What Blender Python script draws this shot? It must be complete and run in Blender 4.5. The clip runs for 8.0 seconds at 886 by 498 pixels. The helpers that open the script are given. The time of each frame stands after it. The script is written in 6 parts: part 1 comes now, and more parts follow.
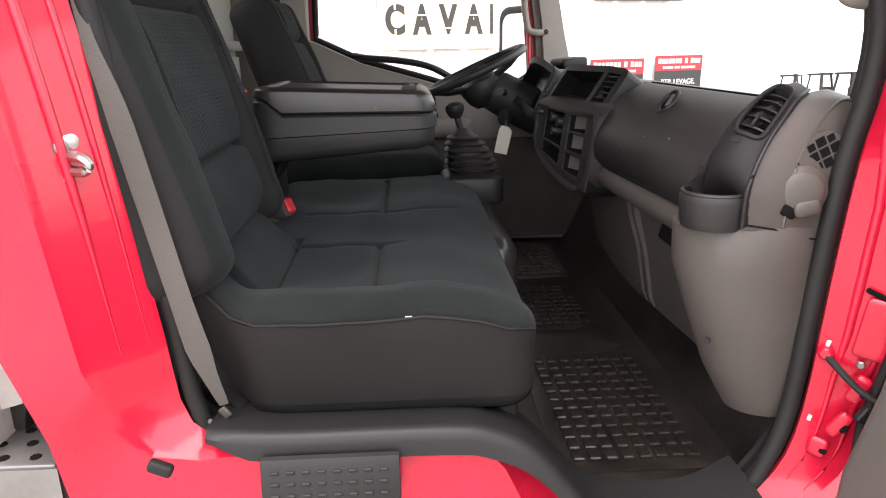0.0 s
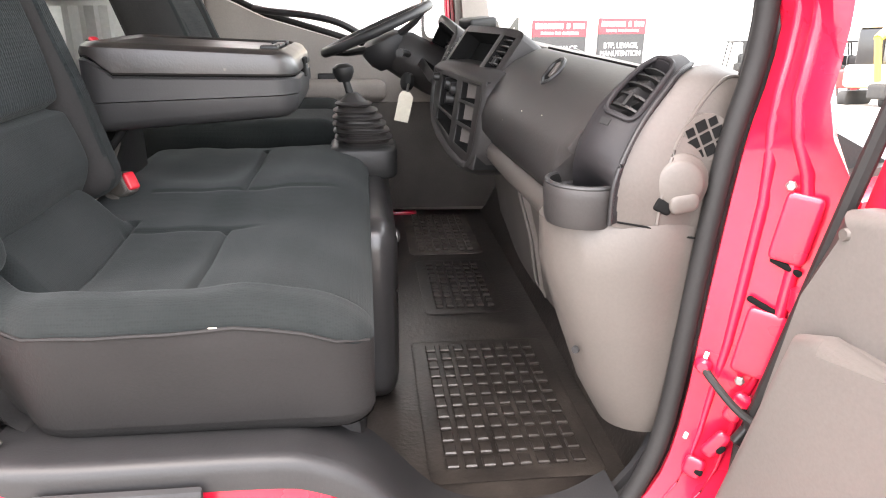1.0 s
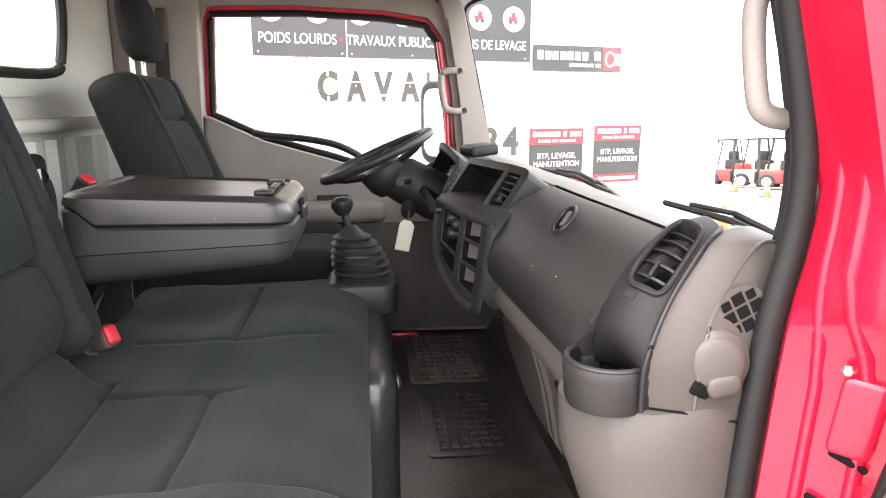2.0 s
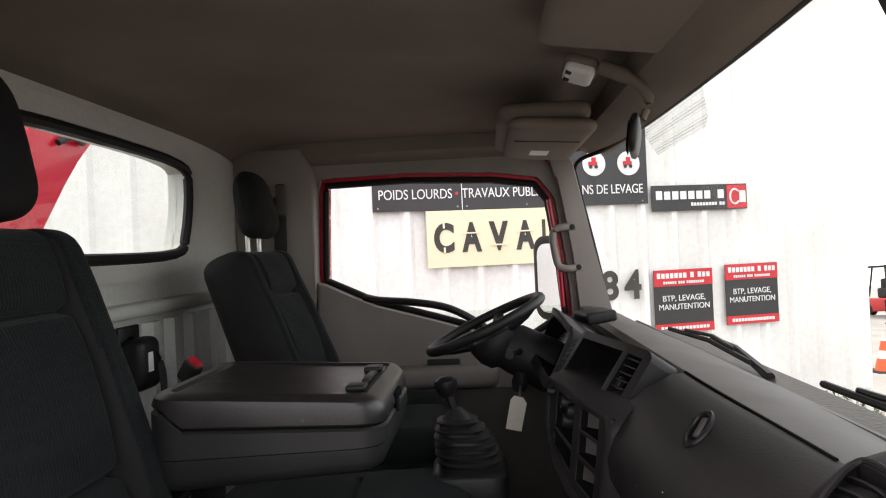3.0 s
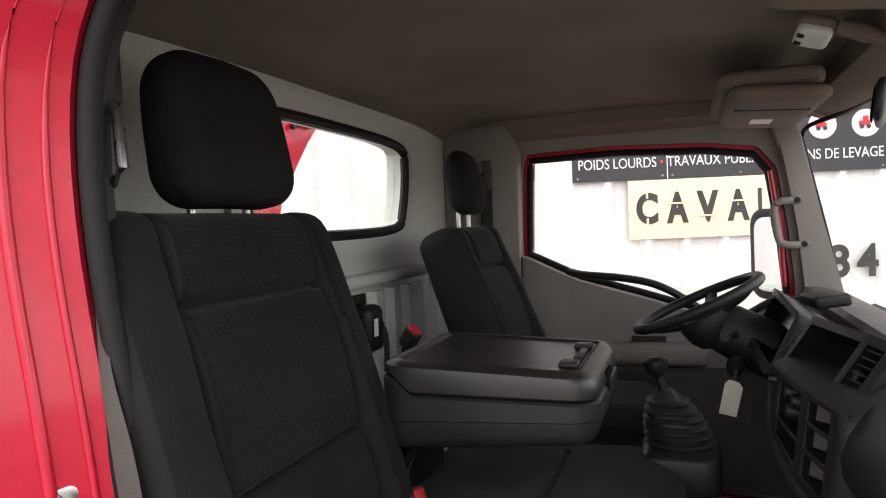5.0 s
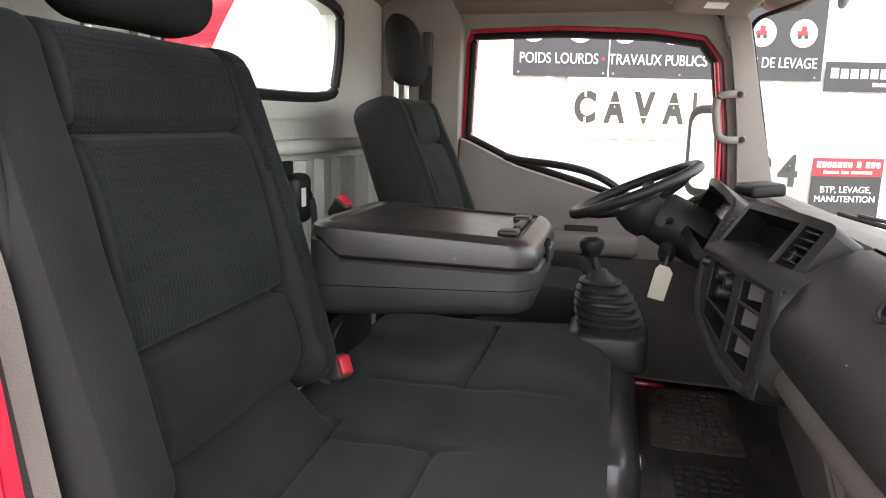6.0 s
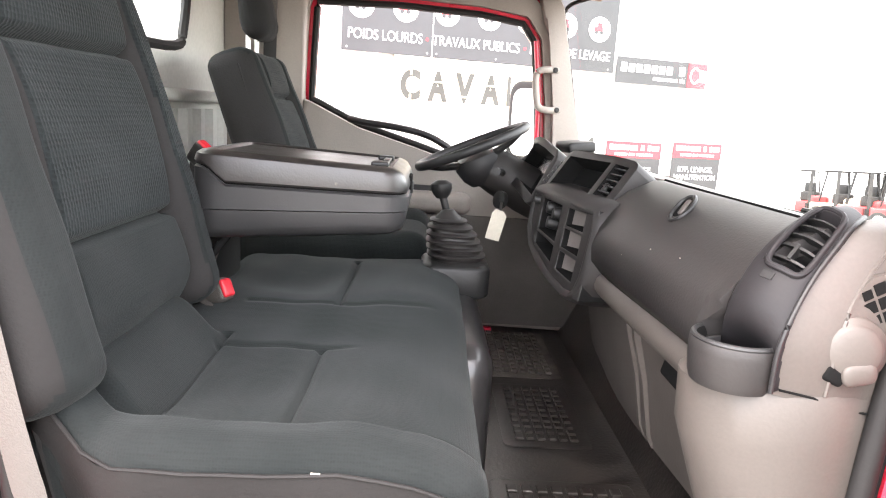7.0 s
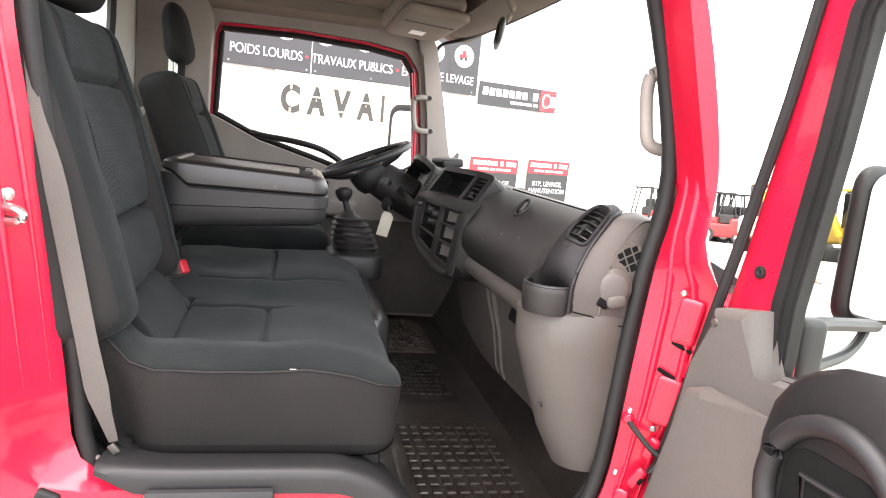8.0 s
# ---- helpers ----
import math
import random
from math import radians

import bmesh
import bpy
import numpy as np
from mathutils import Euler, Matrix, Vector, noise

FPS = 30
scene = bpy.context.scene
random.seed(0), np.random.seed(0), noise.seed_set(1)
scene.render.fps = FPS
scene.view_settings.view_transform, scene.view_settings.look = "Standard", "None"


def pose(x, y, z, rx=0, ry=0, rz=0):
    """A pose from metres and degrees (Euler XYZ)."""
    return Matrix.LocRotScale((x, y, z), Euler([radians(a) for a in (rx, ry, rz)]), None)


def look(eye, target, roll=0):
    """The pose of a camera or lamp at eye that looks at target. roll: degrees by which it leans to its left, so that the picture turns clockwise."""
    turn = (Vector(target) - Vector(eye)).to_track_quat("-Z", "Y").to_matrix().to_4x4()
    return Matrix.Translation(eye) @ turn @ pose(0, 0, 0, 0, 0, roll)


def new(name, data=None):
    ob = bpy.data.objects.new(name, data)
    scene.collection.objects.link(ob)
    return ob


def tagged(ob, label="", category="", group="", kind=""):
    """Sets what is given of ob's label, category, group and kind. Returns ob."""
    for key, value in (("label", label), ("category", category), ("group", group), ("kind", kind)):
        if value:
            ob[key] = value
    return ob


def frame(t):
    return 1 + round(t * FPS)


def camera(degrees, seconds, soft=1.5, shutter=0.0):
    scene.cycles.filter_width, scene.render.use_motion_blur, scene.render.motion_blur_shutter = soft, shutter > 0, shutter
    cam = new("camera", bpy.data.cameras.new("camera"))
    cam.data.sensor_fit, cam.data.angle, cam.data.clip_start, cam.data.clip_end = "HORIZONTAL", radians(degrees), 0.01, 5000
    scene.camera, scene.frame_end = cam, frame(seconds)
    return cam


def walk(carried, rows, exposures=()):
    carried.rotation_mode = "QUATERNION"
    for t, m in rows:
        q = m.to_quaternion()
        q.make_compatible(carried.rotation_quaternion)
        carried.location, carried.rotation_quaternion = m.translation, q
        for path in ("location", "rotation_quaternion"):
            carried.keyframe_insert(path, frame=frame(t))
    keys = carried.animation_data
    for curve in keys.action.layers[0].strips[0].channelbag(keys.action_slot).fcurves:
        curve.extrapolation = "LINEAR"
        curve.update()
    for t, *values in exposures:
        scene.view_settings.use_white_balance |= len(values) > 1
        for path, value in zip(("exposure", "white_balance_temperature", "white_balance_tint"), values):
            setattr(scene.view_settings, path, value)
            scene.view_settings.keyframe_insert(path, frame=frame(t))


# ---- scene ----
cam = camera(66, 8.0, soft=1.1)
PATH = [
    (0, (0.0094, -0.8420, 1.4744), (0.0943, 1.0749, 0.9101), -1.13),
    (0.5, (0.0857, -0.7925, 1.4668), (0.3391, 1.0926, 0.8485), -2.00),
    (1, (0.1625, -0.7094, 1.4728), (0.3761, 1.1610, 0.7975), 0.63),
    (1.2, (0.1811, -0.6771, 1.4891), (0.3974, 1.2118, 0.8683), -0.49),
    (2.3, (0.1642, -0.5834, 1.5518), (0.3659, 1.3815, 1.2378), 0.41),
    (2.5, (0.1896, -0.5574, 1.5693), (0.3002, 1.4266, 1.3426), -0.34),
    (3, (0.2027, -0.5020, 1.5957), (0.0806, 1.4943, 1.5964), -2.60),
    (3.5, (0.1931, -0.5104, 1.6157), (-0.1341, 1.4622, 1.6564), -3.17),
    (4, (0.1807, -0.5410, 1.6285), (-0.3981, 1.3730, 1.6714), -3.93),
    (4.2, (0.1885, -0.5574, 1.6259), (-0.4782, 1.3275, 1.6796), -3.47),
    (5.3, (0.1742, -0.5163, 1.6044), (-0.4704, 1.3698, 1.4400), -1.89),
    (5.5, (0.1593, -0.4968, 1.5860), (-0.4046, 1.4066, 1.3428), -0.59),
    (6, (0.1517, -0.4777, 1.5550), (-0.3256, 1.4299, 1.1898), 1.07),
    (6.5, (0.1145, -0.5246, 1.5172), (-0.1583, 1.4196, 1.1354), 1.86),
    (7, (0.0877, -0.6327, 1.4886), (0.1430, 1.3285, 1.1006), 3.64),
    (7.5, (0.0625, -0.8001, 1.4916), (0.2965, 1.1557, 1.1452), 6.12),
    (8, (-0.0165, -1.0144, 1.5078), (0.4240, 0.9094, 1.1839), 5.67),
]
EXPOSURES = [(t, s, 6950, 14) for t, s in ((0.0, 2.25), (0.5, 3.1), (1.0, 3.6), (1.3, 3.65), (2.3, 2.75), (2.7, 1.85), (3.0, 1.3), (3.5, 1.2), (4.2, 1.45), (5.3, 1.6), (6.0, 2.65), (6.6, 3.7), (7.2, 3.8), (7.6, 3.35), (8.0, 2.95))]
walk(cam, [(t, look(eye, target, roll)) for t, eye, target, roll in PATH], EXPOSURES)

# ---- light ----
world = bpy.data.worlds.new("sky")
scene.world = world
world.use_nodes = True
wn = world.node_tree.nodes
sky = wn.new("ShaderNodeTexSky")
sky.sky_type, sky.sun_disc, sky.sun_elevation, sky.sun_rotation = "NISHITA", False, radians(65), radians(220)
sky.air_density, sky.dust_density, sky.ozone_density = 1.0, 2.0, 1.0
haze = wn.new("ShaderNodeMix")
haze.data_type = "RGBA"
haze.inputs["Factor"].default_value = 0.5
haze.inputs["B"].default_value = (10.0, 10.0, 10.0, 1)
world.node_tree.links.new(sky.outputs[0], haze.inputs["A"])
world.node_tree.links.new(haze.outputs["Result"], wn["Background"].inputs[0])
wn["Background"].inputs[1].default_value = 0.15
sun = new("sun", bpy.data.lights.new("sun", "SUN"))
sun.data.energy, sun.data.angle, sun.data.color = 0.7, radians(60), (1.0, 0.96, 0.92)
sun.matrix_world = look((-2.0, -2.2, 9.0), (0, 0, 0))


# ---- materials ----
def material(name, a, b=None, rough=0.6, metal=0.0, scale=6.0, grain=180.0, bump=0.15, depth=0.002, spec=0.5, wear=0.0, coat=0.0):
    """Two base colours mixed by stains, fine grain in relief, roughness that varies with both."""
    m = bpy.data.materials.new(name)
    m.use_nodes = True
    n, link = m.node_tree.nodes, m.node_tree.links.new
    p = n["Principled BSDF"]
    b = b or tuple(c * 0.8 for c in a)
    co = n.new("ShaderNodeTexCoord")
    big, fine = n.new("ShaderNodeTexNoise"), n.new("ShaderNodeTexNoise")
    big.inputs["Scale"].default_value, big.inputs["Detail"].default_value = scale, 6
    fine.inputs["Scale"].default_value, fine.inputs["Detail"].default_value = grain, 3
    link(co.outputs["Object"], big.inputs["Vector"])
    link(co.outputs["Object"], fine.inputs["Vector"])
    ramp = n.new("ShaderNodeValToRGB")
    ramp.color_ramp.elements[0].position, ramp.color_ramp.elements[1].position = 0.35, 0.68
    ramp.color_ramp.elements[0].color, ramp.color_ramp.elements[1].color = (*a, 1), (*b, 1)
    link(big.outputs["Fac"], ramp.inputs["Fac"])
    mix = n.new("ShaderNodeMix")
    mix.data_type, mix.blend_type = "RGBA", "MULTIPLY"
    mix.inputs["Factor"].default_value = 0.25
    link(ramp.outputs["Color"], mix.inputs["A"])
    link(fine.outputs["Fac"], mix.inputs["B"])
    link(mix.outputs["Result"], p.inputs["Base Color"])
    mr = n.new("ShaderNodeMapRange")
    mr.inputs["To Min"].default_value, mr.inputs["To Max"].default_value = max(0.03, rough - 0.1), min(1, rough + 0.12)
    link(big.outputs["Fac"], mr.inputs["Value"])
    link(mr.outputs["Result"], p.inputs["Roughness"])
    bp = n.new("ShaderNodeBump")
    bp.inputs["Strength"].default_value, bp.inputs["Distance"].default_value = bump, depth
    link(fine.outputs["Fac"], bp.inputs["Height"])
    link(bp.outputs["Normal"], p.inputs["Normal"])
    p.inputs["Metallic"].default_value, p.inputs["Specular IOR Level"].default_value = metal, spec
    p.inputs["Coat Weight"].default_value, p.inputs["Coat Roughness"].default_value = coat, 0.06
    if wear:
        chips, cut, pale = n.new("ShaderNodeTexNoise"), n.new("ShaderNodeMapRange"), n.new("ShaderNodeMix")
        chips.inputs["Scale"].default_value, chips.inputs["Detail"].default_value = 17, 7
        cut.inputs["From Min"].default_value, cut.inputs["From Max"].default_value, cut.inputs["To Max"].default_value = 0.64, 0.68, wear
        pale.data_type = "RGBA"
        pale.inputs["B"].default_value = (0.16, 0.135, 0.11, 1)
        link(co.outputs["Object"], chips.inputs["Vector"])
        link(chips.outputs["Fac"], cut.inputs["Value"])
        link(cut.outputs["Result"], pale.inputs["Factor"])
        link(mix.outputs["Result"], pale.inputs["A"])
        link(pale.outputs["Result"], p.inputs["Base Color"])
    return m


def woven(name, a, b, pitch, rough=0.95, strength=0.5):
    """Knitted seat cloth: rows of small cells in relief over a soft mottling."""
    m = material(name, a, b, rough, scale=9, grain=400, bump=0.3, depth=0.001, spec=0.08)
    n, link = m.node_tree.nodes, m.node_tree.links.new
    co = n.new("ShaderNodeTexCoord")
    vor = n.new("ShaderNodeTexVoronoi")
    vor.inputs["Scale"].default_value, vor.inputs["Randomness"].default_value = 1 / pitch, 0.25
    link(co.outputs["Object"], vor.inputs["Vector"])
    bp = n.new("ShaderNodeBump")
    bp.inputs["Strength"].default_value, bp.inputs["Distance"].default_value = strength, pitch * 0.4
    link(vor.outputs["Distance"], bp.inputs["Height"])
    old = [x for x in n if x.type == "BUMP" and x != bp][0]
    link(old.outputs["Normal"], bp.inputs["Normal"])
    p = n["Principled BSDF"]
    link(bp.outputs["Normal"], p.inputs["Normal"])
    mr = n.new("ShaderNodeMapRange")
    mr.inputs["From Max"].default_value, mr.inputs["To Min"].default_value, mr.inputs["To Max"].default_value = 0.6, 1.0 - strength * 0.55, 1.15
    link(vor.outputs["Distance"], mr.inputs["Value"])
    mul = n.new("ShaderNodeMix")
    mul.data_type, mul.blend_type = "RGBA", "MULTIPLY"
    mul.inputs["Factor"].default_value = 1.0
    link(p.inputs["Base Color"].links[0].from_socket, mul.inputs["A"])
    link(mr.outputs["Result"], mul.inputs["B"])
    link(mul.outputs["Result"], p.inputs["Base Color"])
    p.inputs["Sheen Weight"].default_value, p.inputs["Sheen Roughness"].default_value = 0.06, 0.5
    p.inputs["Sheen Tint"].default_value = (0.75, 0.8, 0.8, 1)
    return m


M = {}
M["cloth"] = woven("seat_cloth", (0.0092, 0.0110, 0.0110), (0.0140, 0.0158, 0.0158), 0.0030, strength=0.35)
M["knit"] = woven("seat_knit", (0.0088, 0.0112, 0.0116), (0.0130, 0.0155, 0.0160), 0.0058, strength=0.75)
M["side"] = material("seat_side_cloth", (0.0115, 0.0108, 0.0106), (0.0160, 0.0150, 0.0147), 0.7, grain=260, bump=0.3, spec=0.18)
M["headcloth"] = material("headrest_cloth", (0.012, 0.012, 0.013), (0.019, 0.019, 0.019), 0.95, grain=300, bump=0.4, spec=0.1)
M["dark"] = material("dark_plastic", (0.0145, 0.0143, 0.0150), (0.022, 0.0213, 0.022), 0.48, grain=300, bump=0.25, depth=0.0008, spec=0.3)
M["dash"] = material("dash_plastic", (0.016, 0.0145, 0.0142), (0.027, 0.0245, 0.0238), 0.52, scale=4, grain=280, bump=0.3, depth=0.0008, spec=0.3)
M["boxgrey"] = material("folding_back_plastic", (0.0155, 0.0155, 0.0160), (0.022, 0.0215, 0.022), 0.45, scale=5, grain=300, bump=0.25, depth=0.0008, spec=0.4)
M["light"] = material("beige_plastic", (0.074, 0.063, 0.056), (0.058, 0.050, 0.044), 0.55, scale=5, grain=260, bump=0.2, depth=0.0008)
M["paleslot"] = material("pale_slot_grey", (0.085, 0.072, 0.066), (0.062, 0.054, 0.050), 0.55, scale=8, grain=260)
M["covergrey"] = material("engine_cover_vinyl", (0.024, 0.023, 0.0235), (0.034, 0.032, 0.032), 0.30, scale=9, grain=220, bump=0.2, depth=0.0008)
M["wornlid"] = material("worn_black_plastic", (0.014, 0.0133, 0.0133), (0.026, 0.022, 0.020), 0.36, scale=14, grain=300, bump=0.25, depth=0.0008, wear=0.8)
M["strapdark"] = material("black_webbing", (0.02, 0.02, 0.02), None, 0.85, grain=500, bump=0.4)
# paler copy of the beige plastic: bright haze is put into its colour
M["dooring"] = material("door_trim_plastic_lit", (0.27, 0.238, 0.215), (0.23, 0.203, 0.183), 0.6, scale=4, grain=260, bump=0.25, depth=0.0008)
# darker copy for the open door, its shade put into the colour
M["doorpanel"] = material("door_panel_plastic_shaded", (0.092, 0.081, 0.074), (0.076, 0.067, 0.061), 0.6, scale=4, grain=260, bump=0.25, depth=0.0008)
M["driverfloor"] = material("dusty_brown_rubber", (0.150, 0.127, 0.108), (0.055, 0.047, 0.041), 0.6, scale=14, grain=140, bump=0.5)
# dark brown that stands for the shade in the driver's footwell
M["footwell_shade"] = material("footwell_shade_brown", (0.100, 0.088, 0.078), (0.070, 0.061, 0.054), 0.7, scale=7, grain=180, bump=0.4)
M["liner"] = material("roof_lining", (0.215, 0.182, 0.150), (0.175, 0.148, 0.122), 0.95, scale=3, grain=400, bump=0.3, spec=0.1)
M["cabwhite"] = material("pale_cab_paint", (0.62, 0.62, 0.58), (0.54, 0.54, 0.50), 0.35, scale=3, grain=90, bump=0.03)
M["red"] = material("red_paint", (0.56, 0.011, 0.038), (0.48, 0.008, 0.030), 0.25, scale=3, grain=60, bump=0.02, spec=0.35, coat=0.4)
M["rubber"] = material("black_rubber", (0.010, 0.0095, 0.0095), (0.016, 0.0152, 0.0150), 0.6, grain=200, bump=0.2, spec=0.25)
M["mat"] = material("dusty_rubber_floor", (0.017, 0.0143, 0.0130), (0.056, 0.047, 0.041), 0.34, scale=11, grain=120, bump=0.45)
M["strap"] = material("belt_webbing", (0.075, 0.066, 0.059), (0.060, 0.053, 0.047), 0.8, grain=500, bump=0.4)
M["chrome"] = material("bright_metal", (0.55, 0.55, 0.54), (0.40, 0.40, 0.38), 0.28, metal=1.0, grain=60, bump=0.05)
M["steel"] = material("dull_steel", (0.35, 0.35, 0.35), (0.22, 0.21, 0.20), 0.45, metal=0.9, grain=60, bump=0.1)
M["lugsteel"] = material("dirty_steel", (0.12, 0.11, 0.10), (0.05, 0.045, 0.04), 0.55, metal=0.7, scale=60, grain=90, bump=0.3)
M["redplastic"] = material("red_button", (0.52, 0.015, 0.03), (0.42, 0.012, 0.02), 0.4)
M["white"] = material("white_label", (0.8, 0.8, 0.78), (0.72, 0.72, 0.7), 0.5)
M["card"] = material("paper_tag", (0.62, 0.58, 0.48), (0.52, 0.48, 0.4), 0.8)
M["ventblack"] = material("dark_violet_plastic", (0.011, 0.0100, 0.0110), (0.016, 0.0148, 0.0158), 0.55, scale=5, grain=320, bump=0.2, depth=0.0006, spec=0.2)
M["black"] = material("black_plastic", (0.010, 0.010, 0.010), (0.016, 0.016, 0.016), 0.45, grain=250, bump=0.2, spec=0.3)
# near-black that paints the shade inside recesses, slots and holes
M["pit"] = material("recess_shade", (0.008, 0.008, 0.008), None, 0.9, spec=0.05)
M["screen"] = material("black_gloss", (0.008, 0.008, 0.009), None, 0.2, bump=0.02)
M["mirror"] = material("mirror_silver", (0.9, 0.9, 0.9), (0.88, 0.88, 0.88), 0.0, metal=1.0, bump=0.0)
M["cladding"] = material("white_cladding", (0.80, 0.80, 0.78), (0.70, 0.69, 0.66), 0.5, scale=1.5, grain=30, bump=0.03)
M["signblack"] = material("sign_black", (0.020, 0.020, 0.022), (0.028, 0.028, 0.03), 0.4, bump=0.02)
M["signred"] = material("sign_red", (0.60, 0.02, 0.03), (0.5, 0.02, 0.03), 0.45, bump=0.02)
M["signwhite"] = material("sign_white", (0.8, 0.8, 0.8), None, 0.5, bump=0.02)
M["board"] = material("cream_board", (0.80, 0.72, 0.52), (0.74, 0.66, 0.46), 0.7, scale=2, bump=0.05)
M["stencil"] = material("stencil_black", (0.03, 0.03, 0.025), (0.05, 0.05, 0.045), 0.7)
M["ground"] = material("pale_gravel_yard", (0.42, 0.39, 0.35), (0.33, 0.30, 0.27), 0.95, scale=0.8, grain=25, bump=0.6, depth=0.02)
M["orange"] = material("cone_orange", (0.75, 0.10, 0.02), (0.65, 0.09, 0.02), 0.55)
M["forkred"] = material("machine_red", (0.55, 0.03, 0.03), (0.45, 0.03, 0.03), 0.45, scale=2)
M["forkcream"] = material("machine_cream", (0.62, 0.52, 0.36), (0.5, 0.42, 0.3), 0.5, scale=2)
M["yellow"] = material("machine_yellow", (0.65, 0.42, 0.04), (0.55, 0.36, 0.04), 0.5, scale=2)
M["leaf"] = material("weed_leaf", (0.06, 0.09, 0.03), (0.10, 0.11, 0.05), 0.7, scale=20)
M["tyre"] = material("tyre_rubber", (0.02, 0.02, 0.02), (0.035, 0.033, 0.03), 0.85)


def glass(name, tint):
    m = bpy.data.materials.new(name)
    m.use_nodes = True
    n, link = m.node_tree.nodes, m.node_tree.links.new
    n.remove(n["Principled BSDF"])
    clear, gloss, mix = n.new("ShaderNodeBsdfTransparent"), n.new("ShaderNodeBsdfGlossy"), n.new("ShaderNodeMixShader")
    mix.inputs[0].default_value = 0.03
    clear.inputs["Color"].default_value = (*tint, 1)
    gloss.inputs["Roughness"].default_value = 0.02
    link(clear.outputs[0], mix.inputs[1])
    link(gloss.outputs[0], mix.inputs[2])
    link(mix.outputs[0], n["Material Output"].inputs["Surface"])
    return m


M["film"] = glass("grey_dotted_film", (0.74, 0.75, 0.74))
fn = M["film"].node_tree
dots, coords, cut, tone = (fn.nodes.new("ShaderNode" + k) for k in ("TexVoronoi", "TexCoord", "MapRange", "Mix"))
dots.inputs["Scale"].default_value, dots.inputs["Randomness"].default_value = 170, 0.0
cut.inputs["From Min"].default_value, cut.inputs["From Max"].default_value = 0.30, 0.42
tone.data_type = "RGBA"
tone.inputs["A"].default_value, tone.inputs["B"].default_value = (0.55, 0.56, 0.55, 1), (0.86, 0.87, 0.86, 1)
fn.links.new(coords.outputs["Object"], dots.inputs["Vector"])
fn.links.new(dots.outputs["Distance"], cut.inputs["Value"])
fn.links.new(cut.outputs["Result"], tone.inputs["Factor"])
fn.links.new(tone.outputs["Result"], fn.nodes["Transparent BSDF"].inputs["Color"])
M["glass"] = glass("clear_glass", (0.93, 0.96, 0.94))

# ---- builders ----
V = Vector
CAB = "truck cab"


def thing(name, base, label, category, group="", kind=""):
    ob = new(name)
    ob.location = base
    return tagged(ob, label, category, group, kind)


def finish(name, bm, mat, smooth=True, angle=40):
    bmesh.ops.recalc_face_normals(bm, faces=bm.faces)
    me = bpy.data.meshes.new(name)
    if smooth:
        for f in bm.faces:
            f.smooth = True
        for e in bm.edges:
            if len(e.link_faces) == 2 and e.calc_face_angle(0) > radians(angle):
                e.smooth = False
    bm.to_mesh(me)
    bm.free()
    me.materials.append(M[mat])
    return me


def origin(ob):
    o = V((0, 0, 0))
    while ob:
        o += ob.location
        ob = ob.parent
    return o


def part(name, bm, mat, parent, label="", smooth=True, angle=40):
    """Links a bmesh given in world metres as one mesh object under a thing or a part."""
    bmesh.ops.translate(bm, verts=bm.verts, vec=-origin(parent))
    ob = new(name, finish(name, bm, mat, smooth, angle))
    ob.parent = parent
    return tagged(ob, label)


def placed(name, bm, mat, parent, m, label=""):
    """A part built round its own zero and put at the pose m in world metres."""
    bmesh.ops.transform(bm, matrix=m, verts=bm.verts)
    return part(name, bm, mat, parent, label)


def single(name, bm, mat, base, label, category="", kind="", group="", smooth=True):
    """One mesh as a top-level thing, with its origin at base."""
    bmesh.ops.translate(bm, verts=bm.verts, vec=-V(base))
    ob = new(name, finish(name, bm, mat, smooth))
    ob.location = base
    return tagged(ob, label, category, group, kind)


def box(x0, x1, y0, y1, z0, z1, bevel=0.0, seg=2, bm=None):
    bm = bm or bmesh.new()
    vs = [bm.verts.new((x, y, z)) for x in (x0, x1) for y in (y0, y1) for z in (z0, z1)]
    fs = [bm.faces.new([vs[i] for i in f]) for f in ((0, 1, 3, 2), (4, 6, 7, 5), (0, 4, 5, 1), (2, 3, 7, 6), (0, 2, 6, 4), (1, 5, 7, 3))]
    if bevel:
        es = list({e for f in fs for e in f.edges})
        bmesh.ops.bevel(bm, geom=es, offset=bevel, segments=seg, profile=0.5, affect="EDGES", clamp_overlap=True)
    return bm


def prism(poly, axis, a, b, bevel=0.0, seg=2, bm=None):
    """A polygon in the two other axes (in xyz order), pushed along an axis from a to b."""
    bm = bm or bmesh.new()

    def at(p, d):
        q = list(p)
        q.insert("xyz".index(axis), d)
        return q
    lo, hi = [bm.verts.new(at(p, a)) for p in poly], [bm.verts.new(at(p, b)) for p in poly]
    fs = [bm.faces.new(lo), bm.faces.new(hi)]
    n = len(poly)
    fs += [bm.faces.new((lo[i], lo[(i + 1) % n], hi[(i + 1) % n], hi[i])) for i in range(n)]
    if bevel:
        es = list({e for f in fs[:2] for e in f.edges})
        bmesh.ops.bevel(bm, geom=es, offset=bevel, segments=seg, profile=0.5, affect="EDGES", clamp_overlap=True)
    return bm


def loft(rings, closed=True, caps=True, bm=None):
    bm = bm or bmesh.new()
    vs = [[bm.verts.new(p) for p in r] for r in rings]
    n = len(rings[0])
    for a, b in zip(vs, vs[1:]):
        for i in range(n if closed else n - 1):
            bm.faces.new((a[i], a[(i + 1) % n], b[(i + 1) % n], b[i]))
    if caps and closed:
        bm.faces.new(vs[0][::-1])
        bm.faces.new(vs[-1])
    return bm


